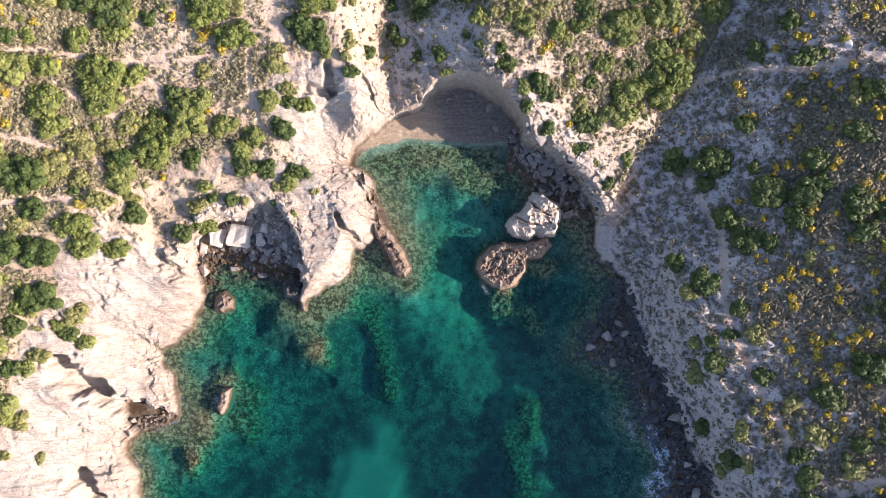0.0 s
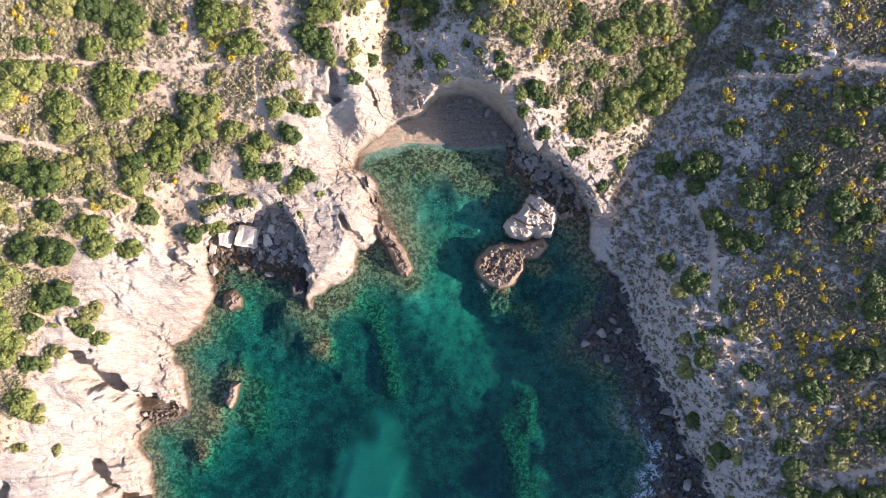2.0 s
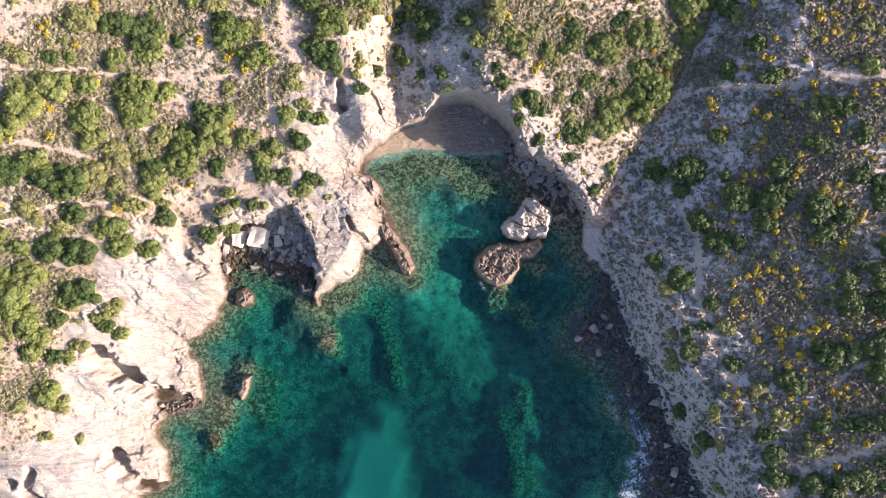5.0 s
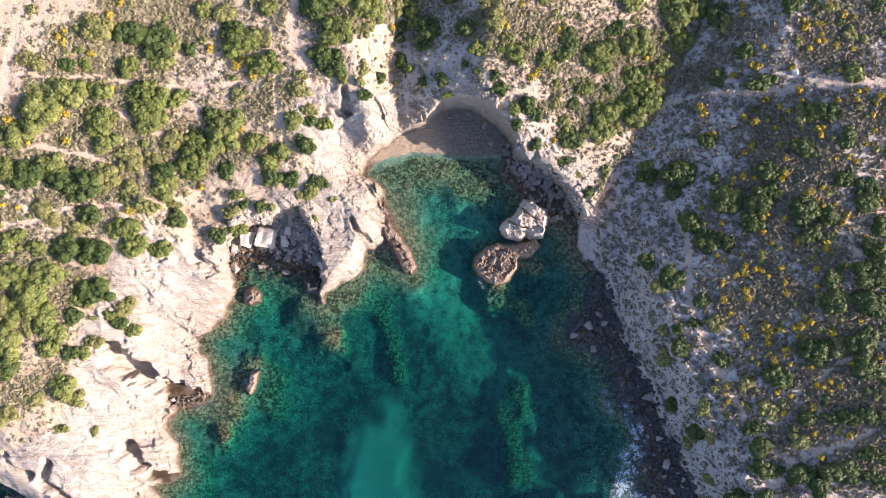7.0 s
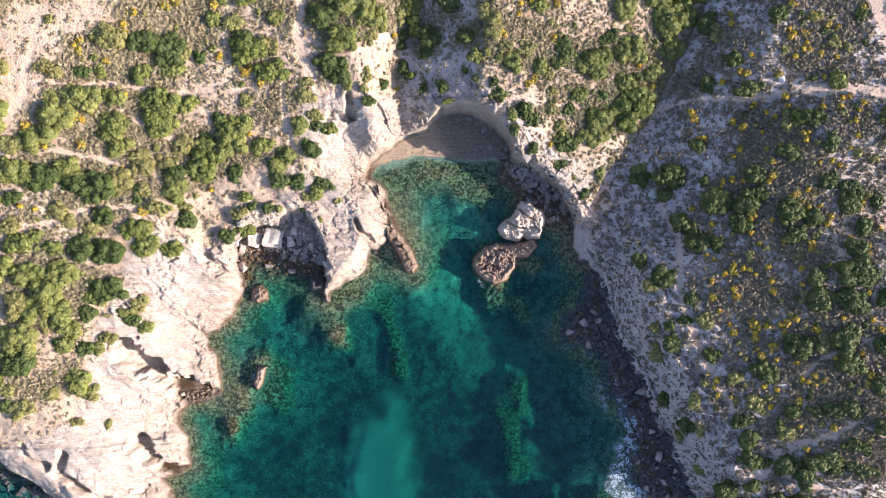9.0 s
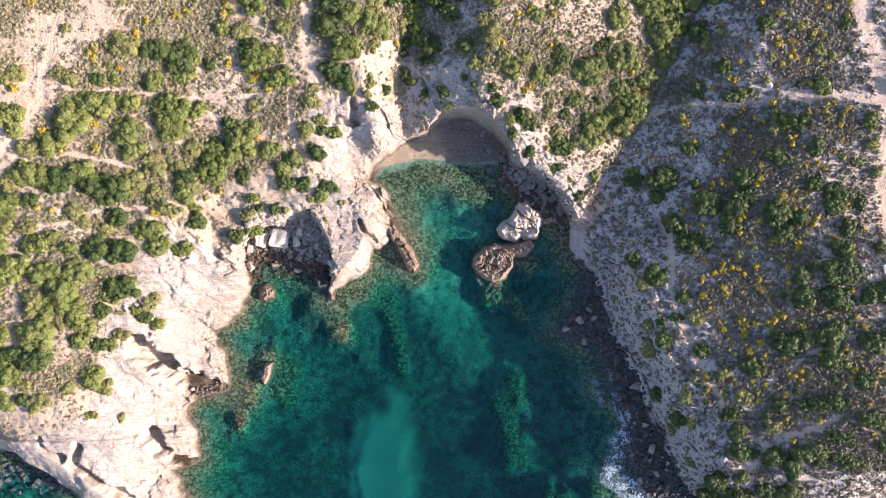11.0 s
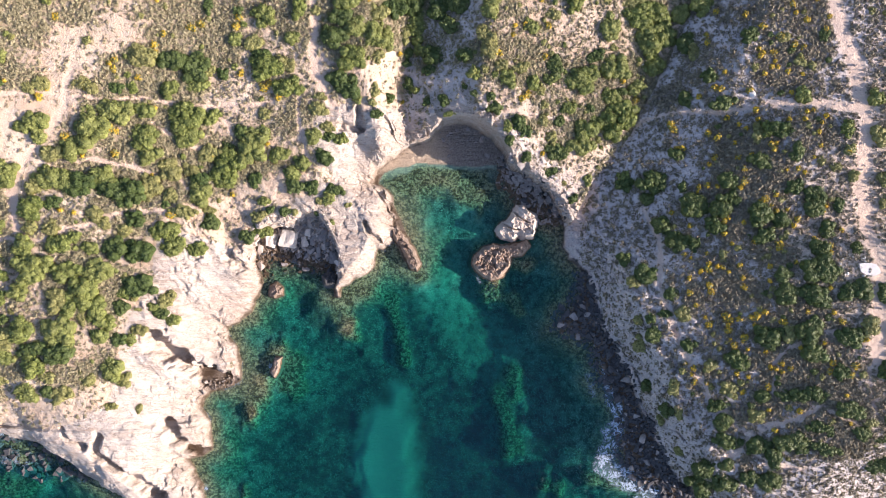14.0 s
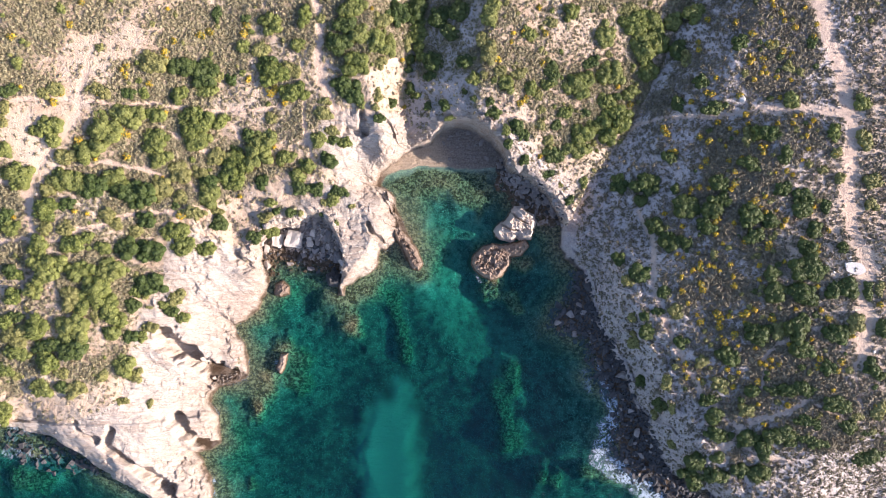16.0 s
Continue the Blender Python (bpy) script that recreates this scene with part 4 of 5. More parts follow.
# bare rock, and ground with few plants
BARE = [
    [(-58.1, 4.2), (-52.6, 3.4), (-44.2, 0.1), (-38.9, -7.4), (-43.8, -14.9), (-43.9, -26.2), (-49.5, -31.2), (-49.5, -44.9), (-51.4, -57.4), (-67.6, -56.2), (-80.1, -46.2), (-89, -38.9), (-76.9, -36.1), (-68.4, -31.7), (-64.2, -23.9), (-62.9, -14.2), (-58.9, -5.8), (-58, 0.1)],
    [(-31.5, 8.3), (-25.4, 12.7), (-18.4, 17.1), (-15.7, 14.4), (-10.7, 11.3), (-7, -2.4), (-22.6, -10.5), (-23.7, 0.1), (-28.4, 6.8)],
    [(-26.9, 28.6), (-22.3, 28.1), (-17.6, 29.2), (-10.8, 29.1), (-5.7, 22.3), (-16.3, 14.4), (-23.1, 13.4), (-25.8, 20.1)],
    [(-98.4, -35.4), (-87.6, -35.3), (-77, -36), (-91.4, -41.2), (-103.9, -41.2)],
]
SPARSE = [
    [(-62.1, -4.5), (-56.9, 7), (-48.5, 9.5), (-37, 14.4), (-22.8, 18), (-17.1, 17.1), (-23.4, 8.7), (-38.7, 2.6), (-53, -1.1), (-57.1, -9.2), (-61.6, -18.5), (-64.6, -20.6), (-65.6, -13.7)],
    [(-92.9, -28.6), (-79, -28.4), (-67.9, -25.2), (-61.7, -23.2), (-63.3, -32.7), (-72.5, -36.7), (-101.4, -39.9)],
    [(-72.3, 42.2), (-59.7, 43.3), (-55.7, 39.7), (-63.3, 37.2), (-74.9, 34.7), (-83.1, 35.4)],
    [(7.9, 33.3), (16.1, 31.4), (19.7, 27), (12.6, 25.6), (9.1, 28)],
    [(12.6, 22.7), (19.9, 20.1), (32.2, 21), (35.9, 23.5), (25.8, 5.9), (20.2, 13.3)],
    [(74.7, 50.7), (79.9, 50.4), (82.9, 27), (82, -17.5), (77.8, -17.5), (77.5, 15.6), (75.7, 39.2)],
    [(-22.1, 33.6), (-10.7, 38.9), (-8.5, 28.8), (-11.8, 23.5), (-21.2, 28.1)],
    [(65.1, -42.3), (78.1, -40.8), (93.6, -41.6), (99.8, -56.7), (69.3, -54.1)],
    [(-7.6, 36), (-4, 37), (3, 38), (6.4, 36), (6.7, 33.3), (4.9, 26.1), (-3.8, 22.5), (-8.7, 21.5), (-8.5, 34.6)],
    [(-87.9, 26.7), (-74, 33.6), (-72.2, 29.3), (-77.6, 16), (-83.1, 12.6), (-86.4, 20.2)],
]
# breaking waves: line, half width, amount of foam
SURF = [
    ([(34.6, -24.9), (35.6, -31.2), (37.2, -36.2)], 2.6, 0.85),
    ([(36.8, -36.8), (34.8, -42.4), (33.9, -46.4)], 3.2, 1),
    ([(34.0, -46.8), (38.6, -49.4), (43.6, -53), (46.8, -56.2)], 3.4, 1),
    ([(31.8, -21.2), (33.7, -24.9)], 1.49, 0.5),
    ([(-96.4, -39.3), (-92, -39.9)], 0.99, 0.8),
    ([(-97.6, -44.9), (-90.1, -45.6)], 1.65, 0.5),
    ([(-51.6, -49.9), (-51.1, -54.9)], 0.99, 0.6),
    ([(-37.6, -24.9), (-38.6, -28)], 0.83, 0.4),
    ([(30.5, -27.4), (31.2, -31.2)], 1.65, 0.4),
    ([(6.2, -5.5), (7.4, -7.4)], 0.83, 0.3),
]
BLOCKS = [
    (-37.1, 2, 1.65, "pale", "large white squared limestone block in the cove"),
    (-33.2, 2.1, 1.95, "pale", "huge white squared limestone block in the cove"),
    (-30.2, 1.6, 1.05, "pale", "white limestone block among boulders"),
    (-29.3, 3.6, 0.9, "pale", "white limestone block below the cliff"),
    (-39.7, 0.1, 0.9, "pale", "pale limestone block among boulders"),
    (-23.8, -1.8, 1.2, "slab", "pale grey slab leaning on the cliff"),
    (-27.2, -0.2, 0.9, "slab", "grey slab among fallen boulders"),
    (-31.7, 4.4, 0.9, "slab", "shaded grey block below the cliff"),
]
# pale rubble bed: line, half width
PALE_BED = [
    ([(-9.5, 11.3), (-7, 5.1), (-2.6, 0.1), (1.2, -3.7)], 4.5),
    ([(4.9, 7), (7.4, 2.6)], 3),
    ([(-2.6, -4.9), (1.2, -14.9), (7.4, -18.7), (10, -25)], 8),
]
DUMP = (78.9, -3.8)
PALE_STONES = [(59.2, 30.1, 0.85), (82.6, -19.9, 0.45)]


# ---- the ground, one sheet from the cove to the horizon ----
def steps(a, b, step, reach, count):
    """Even steps from a to b, then widening ones out to reach on both sides."""
    grow = np.geomspace(step, reach, count).cumsum()
    grow = grow / grow[-1] * reach
    return np.concatenate([a - grow[::-1], np.arange(a, b + step / 2, step), b + grow])


def sheet(name, xs, ys, zs, fields, material, rough=None):
    nx, ny = len(xs), len(ys)
    gx, gy = np.meshgrid(xs, ys)
    me = bpy.data.meshes.new(name)
    me.vertices.add(nx * ny)
    me.vertices.foreach_set("co", np.stack([gx, gy, zs], -1).astype(np.float32).ravel())
    i = (np.arange(ny - 1)[:, None] * nx + np.arange(nx - 1)[None]).ravel()
    quads = np.stack([i, i + 1, i + 1 + nx, i + nx], 1)
    me.loops.add(quads.size)
    me.loops.foreach_set("vertex_index", quads.ravel().astype(np.int32))
    me.polygons.add(len(quads))
    me.polygons.foreach_set("loop_start", (np.arange(len(quads)) * 4).astype(np.int32))
    me.polygons.foreach_set("use_smooth", np.ones(len(quads), bool) if rough is None else ~rough[:-1, :-1].ravel())
    for key, values in fields.items():
        me.attributes.new(key, "FLOAT", "POINT").data.foreach_set("value", values.astype(np.float32).ravel())
    me.materials.append(material)
    me.update(calc_edges=True)
    return new(name, me)


PATH_AT = [(chart(around(line), 0.35), half) for line, half in PATHS]
BARE_AT = [chart(lambda x, y, ring=ring: -signed(x, y, ring + ring[:1], ring), 0.8) for ring in BARE]
SPARSE_AT = [chart(lambda x, y, ring=ring: -signed(x, y, ring + ring[:1], ring), 0.8) for ring in SPARSE]


def patch(x, y, ring_at, edge):
    """1 inside a ring, falling to 0 outside over a soft, uneven edge."""
    return smooth(-edge, edge, ring_at(x, y) + 2.2 * fbm(x, y, 4, 3, 31))


def cover(x, y, z, shore, foot, hill):
    """What the ground is made of: bare rock, paths, scrub, sand, the eastern hill."""
    paths = np.zeros(np.shape(x))
    px, py = x + 0.9 * fbm(x, y, 6, 3, 41), y + 0.9 * fbm(x, y, 6, 3, 43)
    for path_at, half in PATH_AT:
        paths = np.maximum(paths, smooth(half * 1.25, half * 0.55, path_at(px, py) + 0.35 * fbm(x, y, 1.4, 2, 45)))
    west = smooth(14, 6, x - 0.2 * (y - 20))
    rock = np.zeros(np.shape(x))
    for ring in BARE_AT:
        rock = np.maximum(rock, patch(x, y, ring, 1.2))
    east = smooth(-0.8, 0.8, hill)
    rock = np.maximum(rock, (1 - 0.75 * east) * smooth(3.5, 1.0, foot + 1.5 * fbm(x, y, 3, 3, 33)))
    # grey hill tone spread over beach back and ravine to deepen their shade
    east = np.maximum(east, 0.75 * smooth(-9, -4, x) * smooth(7, 3, foot) * smooth(8, 12, y))
    east = np.maximum(east, 0.85 * smooth(-9.3, -8.0, x - 0.17 * np.clip(y - 34, 0, 40)) * smooth(9, 4, x) * smooth(20, 24, y))
    sparse = np.zeros(np.shape(x))
    for ring in SPARSE_AT:
        sparse = np.maximum(sparse, patch(x, y, ring, 2.0))
    lush = smooth(-0.18, 0.12, fbm(x, y, 9, 4, 51))
    scrub = (0.25 + 0.75 * lush) * (1 - 0.88 * sparse) * (1 - rock) * (1 - paths)
    scrub = np.where(hill > 0, (0.35 + 0.65 * smooth(-0.2, 0.1, fbm(x, y, 7, 4, 55))) * (1 - paths) * smooth(3, 13, foot + 4 * fbm(x, y, 5, 2, 57)) * (0.1 + 0.9 * smooth(7, 16, hill + 6 * fbm(x, y, 6, 2, 58) + 12 * smooth(20, 32, y) - 7 * smooth(-14, 0, y) * smooth(24, 12, y))), scrub)
    beach = smooth(0.3, -0.6, foot) * smooth(-0.5, 0.3, shore) * smooth(-20, -16, x) * smooth(15.5, 17.5, y) * smooth(16, 13, x)
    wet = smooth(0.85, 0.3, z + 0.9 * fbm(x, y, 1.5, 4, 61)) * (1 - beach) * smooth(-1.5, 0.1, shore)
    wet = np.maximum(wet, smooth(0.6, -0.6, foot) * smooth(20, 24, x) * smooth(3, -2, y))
    scrub = np.where(hill > 0, scrub * (1 - 0.45 * np.maximum(smooth(18, 34, y), smooth(30, 42, hill))), scrub)
    scrub = np.where(hill > 0, scrub * (1 - 0.85 * sparse) * (1 - 0.5 * smooth(28, 40, hill)), scrub)
    # grey fades to warm soil where the hilltop lies in the sun
    east = east * (1 - 0.8 * smooth(28, 40, hill + 4 * fbm(x, y, 8, 3, 77)))
    return paths, rock, east, scrub * (z > 0.6), beach, wet


def build_ground():
    xs, ys = steps(-99, 99, 0.26, 2600, 34), steps(-57, 57, 0.26, 2600, 34)
    xs = np.concatenate([xs[xs < -68], np.arange(-68, 38, 0.18), xs[xs > 38.1]])
    ys = np.concatenate([ys[ys < -52], np.arange(-52, 30, 0.18), ys[ys > 30.1]])
    gx, gy = np.meshgrid(xs, ys)
    z, shore, foot, hill, reef, bar = height(gx, gy)
    paths, rock, east, scrub, beach, wet = cover(gx, gy, z, shore, foot, hill)
    z = np.where(shore > 0, z - 0.12 * paths, z)
    crag = np.clip(0.9 * smooth(7, 0.8, foot + 3 * fbm(gx, gy, 6, 3, 85)) + 0.35 * np.exp(-(((gx + 16) / 11) ** 2 + ((gy - 1) / 12) ** 2)), 0, 1)
    pale = 0
    for line, half in PALE_BED:
        pale = np.maximum(pale, smooth(half, half * 0.3, line_distance(gx, gy, line) + 3 * fbm(gx, gy, 5, 3, 69)))
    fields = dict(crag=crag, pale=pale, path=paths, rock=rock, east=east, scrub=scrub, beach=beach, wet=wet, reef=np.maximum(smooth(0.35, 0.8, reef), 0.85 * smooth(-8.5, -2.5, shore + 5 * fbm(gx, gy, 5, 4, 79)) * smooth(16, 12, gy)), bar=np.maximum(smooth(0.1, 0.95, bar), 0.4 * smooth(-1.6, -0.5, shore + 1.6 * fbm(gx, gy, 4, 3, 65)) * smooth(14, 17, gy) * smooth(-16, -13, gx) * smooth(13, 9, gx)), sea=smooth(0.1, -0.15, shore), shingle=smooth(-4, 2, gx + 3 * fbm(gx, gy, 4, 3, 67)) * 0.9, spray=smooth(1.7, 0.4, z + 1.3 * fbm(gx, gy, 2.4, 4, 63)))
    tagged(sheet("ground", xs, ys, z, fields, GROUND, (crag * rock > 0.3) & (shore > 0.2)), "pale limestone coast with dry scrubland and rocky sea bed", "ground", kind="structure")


def build_water():
    xs, ys = steps(-99, 60, 0.4, 2600, 26), steps(-57, 23, 0.4, 2600, 26)
    gx, gy = np.meshgrid(xs, ys)
    z, shore, foot, hill, reef, bar = height(gx, gy)
    surf = 0
    for line, half, much in SURF:
        surf = np.maximum(surf, much * smooth(half, half * 0.2, line_distance(gx, gy, line) + 1.2 * fbm(gx, gy, 3, 3, 71)))
    fringe = 0.36 * smooth(-0.9, -0.1, shore) * smooth(0.6, 0, shore) * smooth(-0.02, 0.22, fbm(gx, gy, 7, 3, 73)) * smooth(14, 12, gy)
    waves = 0.05 * fbm(gx, gy, 3.5, 3, 75) * (np.abs(gx) < 110) * (gy > -70)
    tagged(sheet("water", xs, ys, waves, dict(depth=np.clip(-z, 0, 9), foam=np.maximum(surf, fringe)), WATER),
           "clear turquoise sea with dark weed beds and foam along rocks", "sea", kind="structure")


build_ground()
build_water()


# ---- helpers for things ----
def link(name, data, parent=None, label=""):
    ob = new(name, data)
    if parent:
        ob.parent = parent
    if label:
        ob["label"] = label
    return ob


def mesh_of(name, verts, faces, material, smooth_faces=False):
    """A mesh from corner points and faces with any number of corners."""
    me = bpy.data.meshes.new(name)
    verts = np.asarray(verts, np.float32)
    if isinstance(faces, np.ndarray):
        flat, sizes = faces.ravel(), np.full(len(faces), faces.shape[1])
    else:
        flat, sizes = np.array([i for f in faces for i in f]), np.array([len(f) for f in faces])
    me.vertices.add(len(verts))
    me.vertices.foreach_set("co", verts.ravel())
    me.loops.add(len(flat))
    me.loops.foreach_set("vertex_index", flat.astype(np.int32))
    me.polygons.add(len(sizes))
    me.polygons.foreach_set("loop_start", (np.cumsum(sizes) - sizes).astype(np.int32))
    me.polygons.foreach_set("use_smooth", np.full(len(sizes), smooth_faces))
    me.materials.append(material)
    me.update(calc_edges=True)
    return me


def ground_z(x, y):
    return float(height(np.array([x]), np.array([y]))[0][0])


def ground_zs(x, y):
    return height(np.asarray(x, float), np.asarray(y, float))[0]


def leaves(centres, normals, size, rng):
    """Small pointed sprigs at the centres, leaning along the normals."""
    n = len(centres)
    spin = rng.normal(size=(n, 3))
    side = np.cross(normals, spin)
    side /= np.linalg.norm(side, axis=1)[:, None] + 1e-9
    up = np.cross(side, normals) + 0.45 * normals
    s = size * rng.uniform(0.6, 1.4, n)[:, None]
    a, b, c = centres - side * s * 0.5 - up * s * 0.4, centres + side * s * 0.5 - up * s * 0.4, centres + up * s * 0.75
    verts = np.stack([a, b, c], 1).reshape(-1, 3)
    return verts, np.arange(3 * n).reshape(-1, 3)


def stems(rng, hubs):
    """Thin trunks that fork from the ground into each lobe of a crown."""
    verts, faces = [], []
    for x, y, z, r in hubs:
        foot_at = np.array((0.7 * x, 0.7 * y, -0.35))
        tip = np.array((x, y, z + 0.2 * r))
        b = len(verts)
        for end, k in ((foot_at, 0.06), (tip, 0.02)):
            verts += [(end[0] + k * math.cos(i * 1.5708), end[1] + k * math.sin(i * 1.5708), end[2]) for i in range(4)]
        faces += [(b + i, b + (i + 1) % 4, b + 4 + (i + 1) % 4, b + 4 + i) for i in range(4)]
    return verts, faces


def lobes_of(rng, wide, deep, low):
    """Overlapping lobes (x, y, z, radius) that fill an uneven oval with the given half sizes, tallest in the middle."""
    small = min(wide, deep)
    r = min(max(0.5 * small, 0.45), 1.15)
    tall = low * (0.55 * small + 0.45)
    wave, turn = rng.uniform(0.06, 0.2, 4), rng.uniform(0, 6.28, 4)
    put = []
    for i in range(420):
        a, d = rng.uniform(0, 6.283), math.sqrt(rng.rand())
        edge = 1 + sum(w * math.sin((n + 2) * a + q) for n, (w, q) in enumerate(zip(wave, turn)))
        x, y = math.cos(a) * d * edge * max(wide - 0.7 * r, 0.12), math.sin(a) * d * edge * max(deep - 0.7 * r, 0.12)
        k = r * rng.uniform(0.6, 1.15)
        if all(math.hypot(x - q[0], y - q[1]) > 0.42 * (k + q[3]) for q in put):
            put.append((x, y, tall * (1 - 0.62 * d * d) * rng.uniform(0.55, 1.0), k))
    return put


def dome(hub, rng):
    """The shaded inside of a lobe: a lumpy closed dome that reaches the ground."""
    x, y, z, r = hub
    verts, faces, rings, sides = [], [], 4, 9
    for i in range(rings):
        a = i / rings * math.pi / 2
        for k in range(sides):
            w, q = 2 * math.pi * k / sides, r * rng.uniform(0.78, 0.95)
            verts.append((x + math.cos(w) * math.cos(a) * q, y + math.sin(w) * math.cos(a) * q, -0.3 if i == 0 else z + 0.72 * math.sin(a) * q))
    verts.append((x, y, z + 0.72 * r))
    for i in range(rings - 1):
        for k in range(sides):
            q = (k + 1) % sides
            faces.append((i * sides + k, i * sides + q, (i + 1) * sides + q, (i + 1) * sides + k))
    faces += [((rings - 1) * sides + k, (rings - 1) * sides + (k + 1) % sides, rings * sides) for k in range(sides)]
    return verts, faces


KINDS = {
    "GREEN": ("lentisk_bush", "dense rounded green mastic shrub", LENTISK, 0.62, 1.0),
    "DARK": ("juniper_bush", "dark green dense evergreen shrub", JUNIPER, 0.56, 1.0),
    "OLIVE": ("spurge_bush", "low olive grey shrub", SPURGE, 0.42, 0.9),
    "BROOM": ("broom_bush", "broom shrub covered in yellow blossom", SPURGE, 0.55, 0.5),
}


def size_words(wide, deep):
    big = max(wide, deep)
    return "spreading wide over dry ground" if big > 3.2 else "of middle size on dry ground" if big > 1.5 else "standing small on bare soil"


def shrub(kind, wide, deep, rng):
    """A shrub or patch of shrubs grown into one: stems, a crown of sprigs over dark domes and, if it flowers, its blossom."""
    name, words, material, low, dense = KINDS[kind]
    group = "flowering broom" if kind == "BROOM" else ""
    root = tagged(new(name), words + " " + size_words(wide, deep), "shrub", group)
    hubs = lobes_of(rng, wide, deep, low)
    link("stem", mesh_of("stem", *stems(rng, hubs), BARK), root)
    size = np.array([h[3] for h in hubs])
    count = int(min(4200, dense * 46 * (size ** 2).sum() * 2.2 + 60))
    pick = rng.choice(len(hubs), count, p=size ** 2 / (size ** 2).sum())
    way = rng.normal(size=(count, 3))
    way[:, 2] = np.abs(way[:, 2]) * 1.1 - 0.15
    way /= np.linalg.norm(way, axis=1)[:, None]
    hub = np.array(hubs)[pick]
    at = hub[:, :3] + way * (hub[:, 3] * rng.uniform(0.84, 1.12, count))[:, None] * (1, 1, 0.78)
    over = at[:, 2] > 0.0
    verts, faces = leaves(at[over], way[over], 0.26, rng)
    parts, all_faces, n = [verts], [tuple(f) for f in faces], len(verts)
    for one in hubs:
        v, f = dome(one, rng)
        parts.append(np.array(v))
        all_faces += [tuple(i + n for i in q) for q in f]
        n += len(v)
    link("crown", mesh_of("crown", np.concatenate(parts), all_faces, material), root)
    if kind == "BROOM":
        sel = rng.rand(len(at)) < 0.65
        tip = at[sel] + way[sel] * 0.1
        v, f = leaves(tip[tip[:, 2] > 0.15], way[sel][tip[:, 2] > 0.15], 0.24, rng)
        link("blossom", mesh_of("blossom", v, f, BLOOM), root, "yellow blossom")
    return root


def rock_shape(rng, blocky, shift, detail=2):
    """A broken stone of radius about 1: planes cut from a ball, with worn edges."""
    bm = bmesh.new()
    bmesh.ops.create_icosphere(bm, subdivisions=detail, radius=1)
    cuts = rng.normal(size=(11, 3))
    cuts /= np.linalg.norm(cuts, axis=1)[:, None]
    far = rng.uniform(0.38, 0.72, 11)
    for v in bm.verts:
        p = np.array(v.co)
        for c, d in zip(cuts, far):
            over = p @ c - d
            if over > 0:
                p = p - c * over * blocky
        p = p * (1 + 0.07 * noise.noise(Vector(p * 2.1) + Vector((shift, 0, 0))))
        v.co = p
    return bm


# ---- rock masses that stand in the water ----
def rock_mass(name, ring, tall, material, label, seed, step=0.11, spread=1.0, jag=1.0, cracks=()):
    """A rock that breaks the surface: tilted faces and ledges that rise inside an outline, split by cracks, its foot below the water."""
    xs = np.arange(min(p[0] for p in ring) - 2, max(p[0] for p in ring) + 2, step)
    ys = np.arange(min(p[1] for p in ring) - 2, max(p[1] for p in ring) + 2, step)
    gx, gy = np.meshgrid(xs, ys)
    wx, wy = gx + 0.45 * fbm(gx, gy, 1.6, 4, seed), gy + 0.45 * fbm(gx, gy, 1.6, 4, seed + 5)
    d = np.where(inside(wx, wy, ring), 1, -1) * line_distance(wx, wy, ring + ring[:1]) + 0.4
    body = smooth(0, spread, d)
    z = tall * body * (0.85 + 0.3 * ridged(gx * 0.8 + 0.5 * gy + seed, gy * 0.8 - 0.5 * gx, 4.0, 2, seed))
    z = z + body * (0.55 * tall * blocks(wx, wy, 3.3, seed) + 0.24 * tall * blocks(wx, wy * 0.8 + 0.3 * wx, 1.3, seed + 1))
    z = z + np.clip(d, 0, 1) * jag * (0.55 * blocks(wx, wy, 0.62, seed + 3) + 0.5 * (ridged(gx, gy, 1.1, 3, seed + 4) - 0.5) + 0.25 * blocks(gx, gy, 0.33, seed + 6))
    for line in cracks:
        z = z - 1.4 * body * np.exp(-(line_distance(wx, wy, line) / 0.14) ** 2)
    z = np.where(d > 0, np.maximum(z, 0.05) + 0.12, 0.12 + d * 3.2) + 0.12 * fbm(gx, gy, 0.7, 3, seed + 8)
    keep = d > -1.9
    index = -np.ones(gx.shape, int)
    index[keep] = np.arange(keep.sum())
    verts = np.stack([gx[keep], gy[keep], z[keep]], 1)
    quad = keep[:-1, :-1] & keep[1:, :-1] & keep[:-1, 1:] & keep[1:, 1:]
    faces = np.stack([index[:-1, :-1][quad], index[:-1, 1:][quad], index[1:, 1:][quad], index[1:, :-1][quad]], 1)
    return tagged(new(name, mesh_of(name, verts, faces, material)), label, "rock")


ROCK_SPINE = [(-11.6, 4.3), (-10.2, 3.8), (-7.9, 1.5), (-6.7, -0.8), (-5.5, -3.2), (-6.5, -4.6), (-7.9, -3.6), (-8.8, -1.3), (-10.2, 1), (-11.6, 2.9)]
ISLET_CRACKS = ([(13.6, 8.2), (15.2, 6.9), (17.6, 5.4)], [(12.2, 5.4), (13.4, 4.6), (15.4, 3.9)])
rock_mass("sea_rock", ISLET_PALE, 2.7, ISLET_STONE, "pale cracked limestone islet standing in the cove", 101, spread=1.1, jag=0.5, cracks=ISLET_CRACKS)
rock_mass("sea_rock", ISLET_BROWN, 1.75, BROWN_ROCK, "low brown weathered islet with a jagged crest", 111, spread=1.0, jag=1.1)
rock_mass("sea_rock", ROCK_SPINE, 1.5, BROWN_ROCK, "jagged brown rock spine running off the spit", 151, spread=0.9, jag=1.2)
rock_mass("sea_rock", ROCK_COVE, 1.0, BROWN_ROCK, "small rounded brown rock awash near the shore", 121, 0.12)
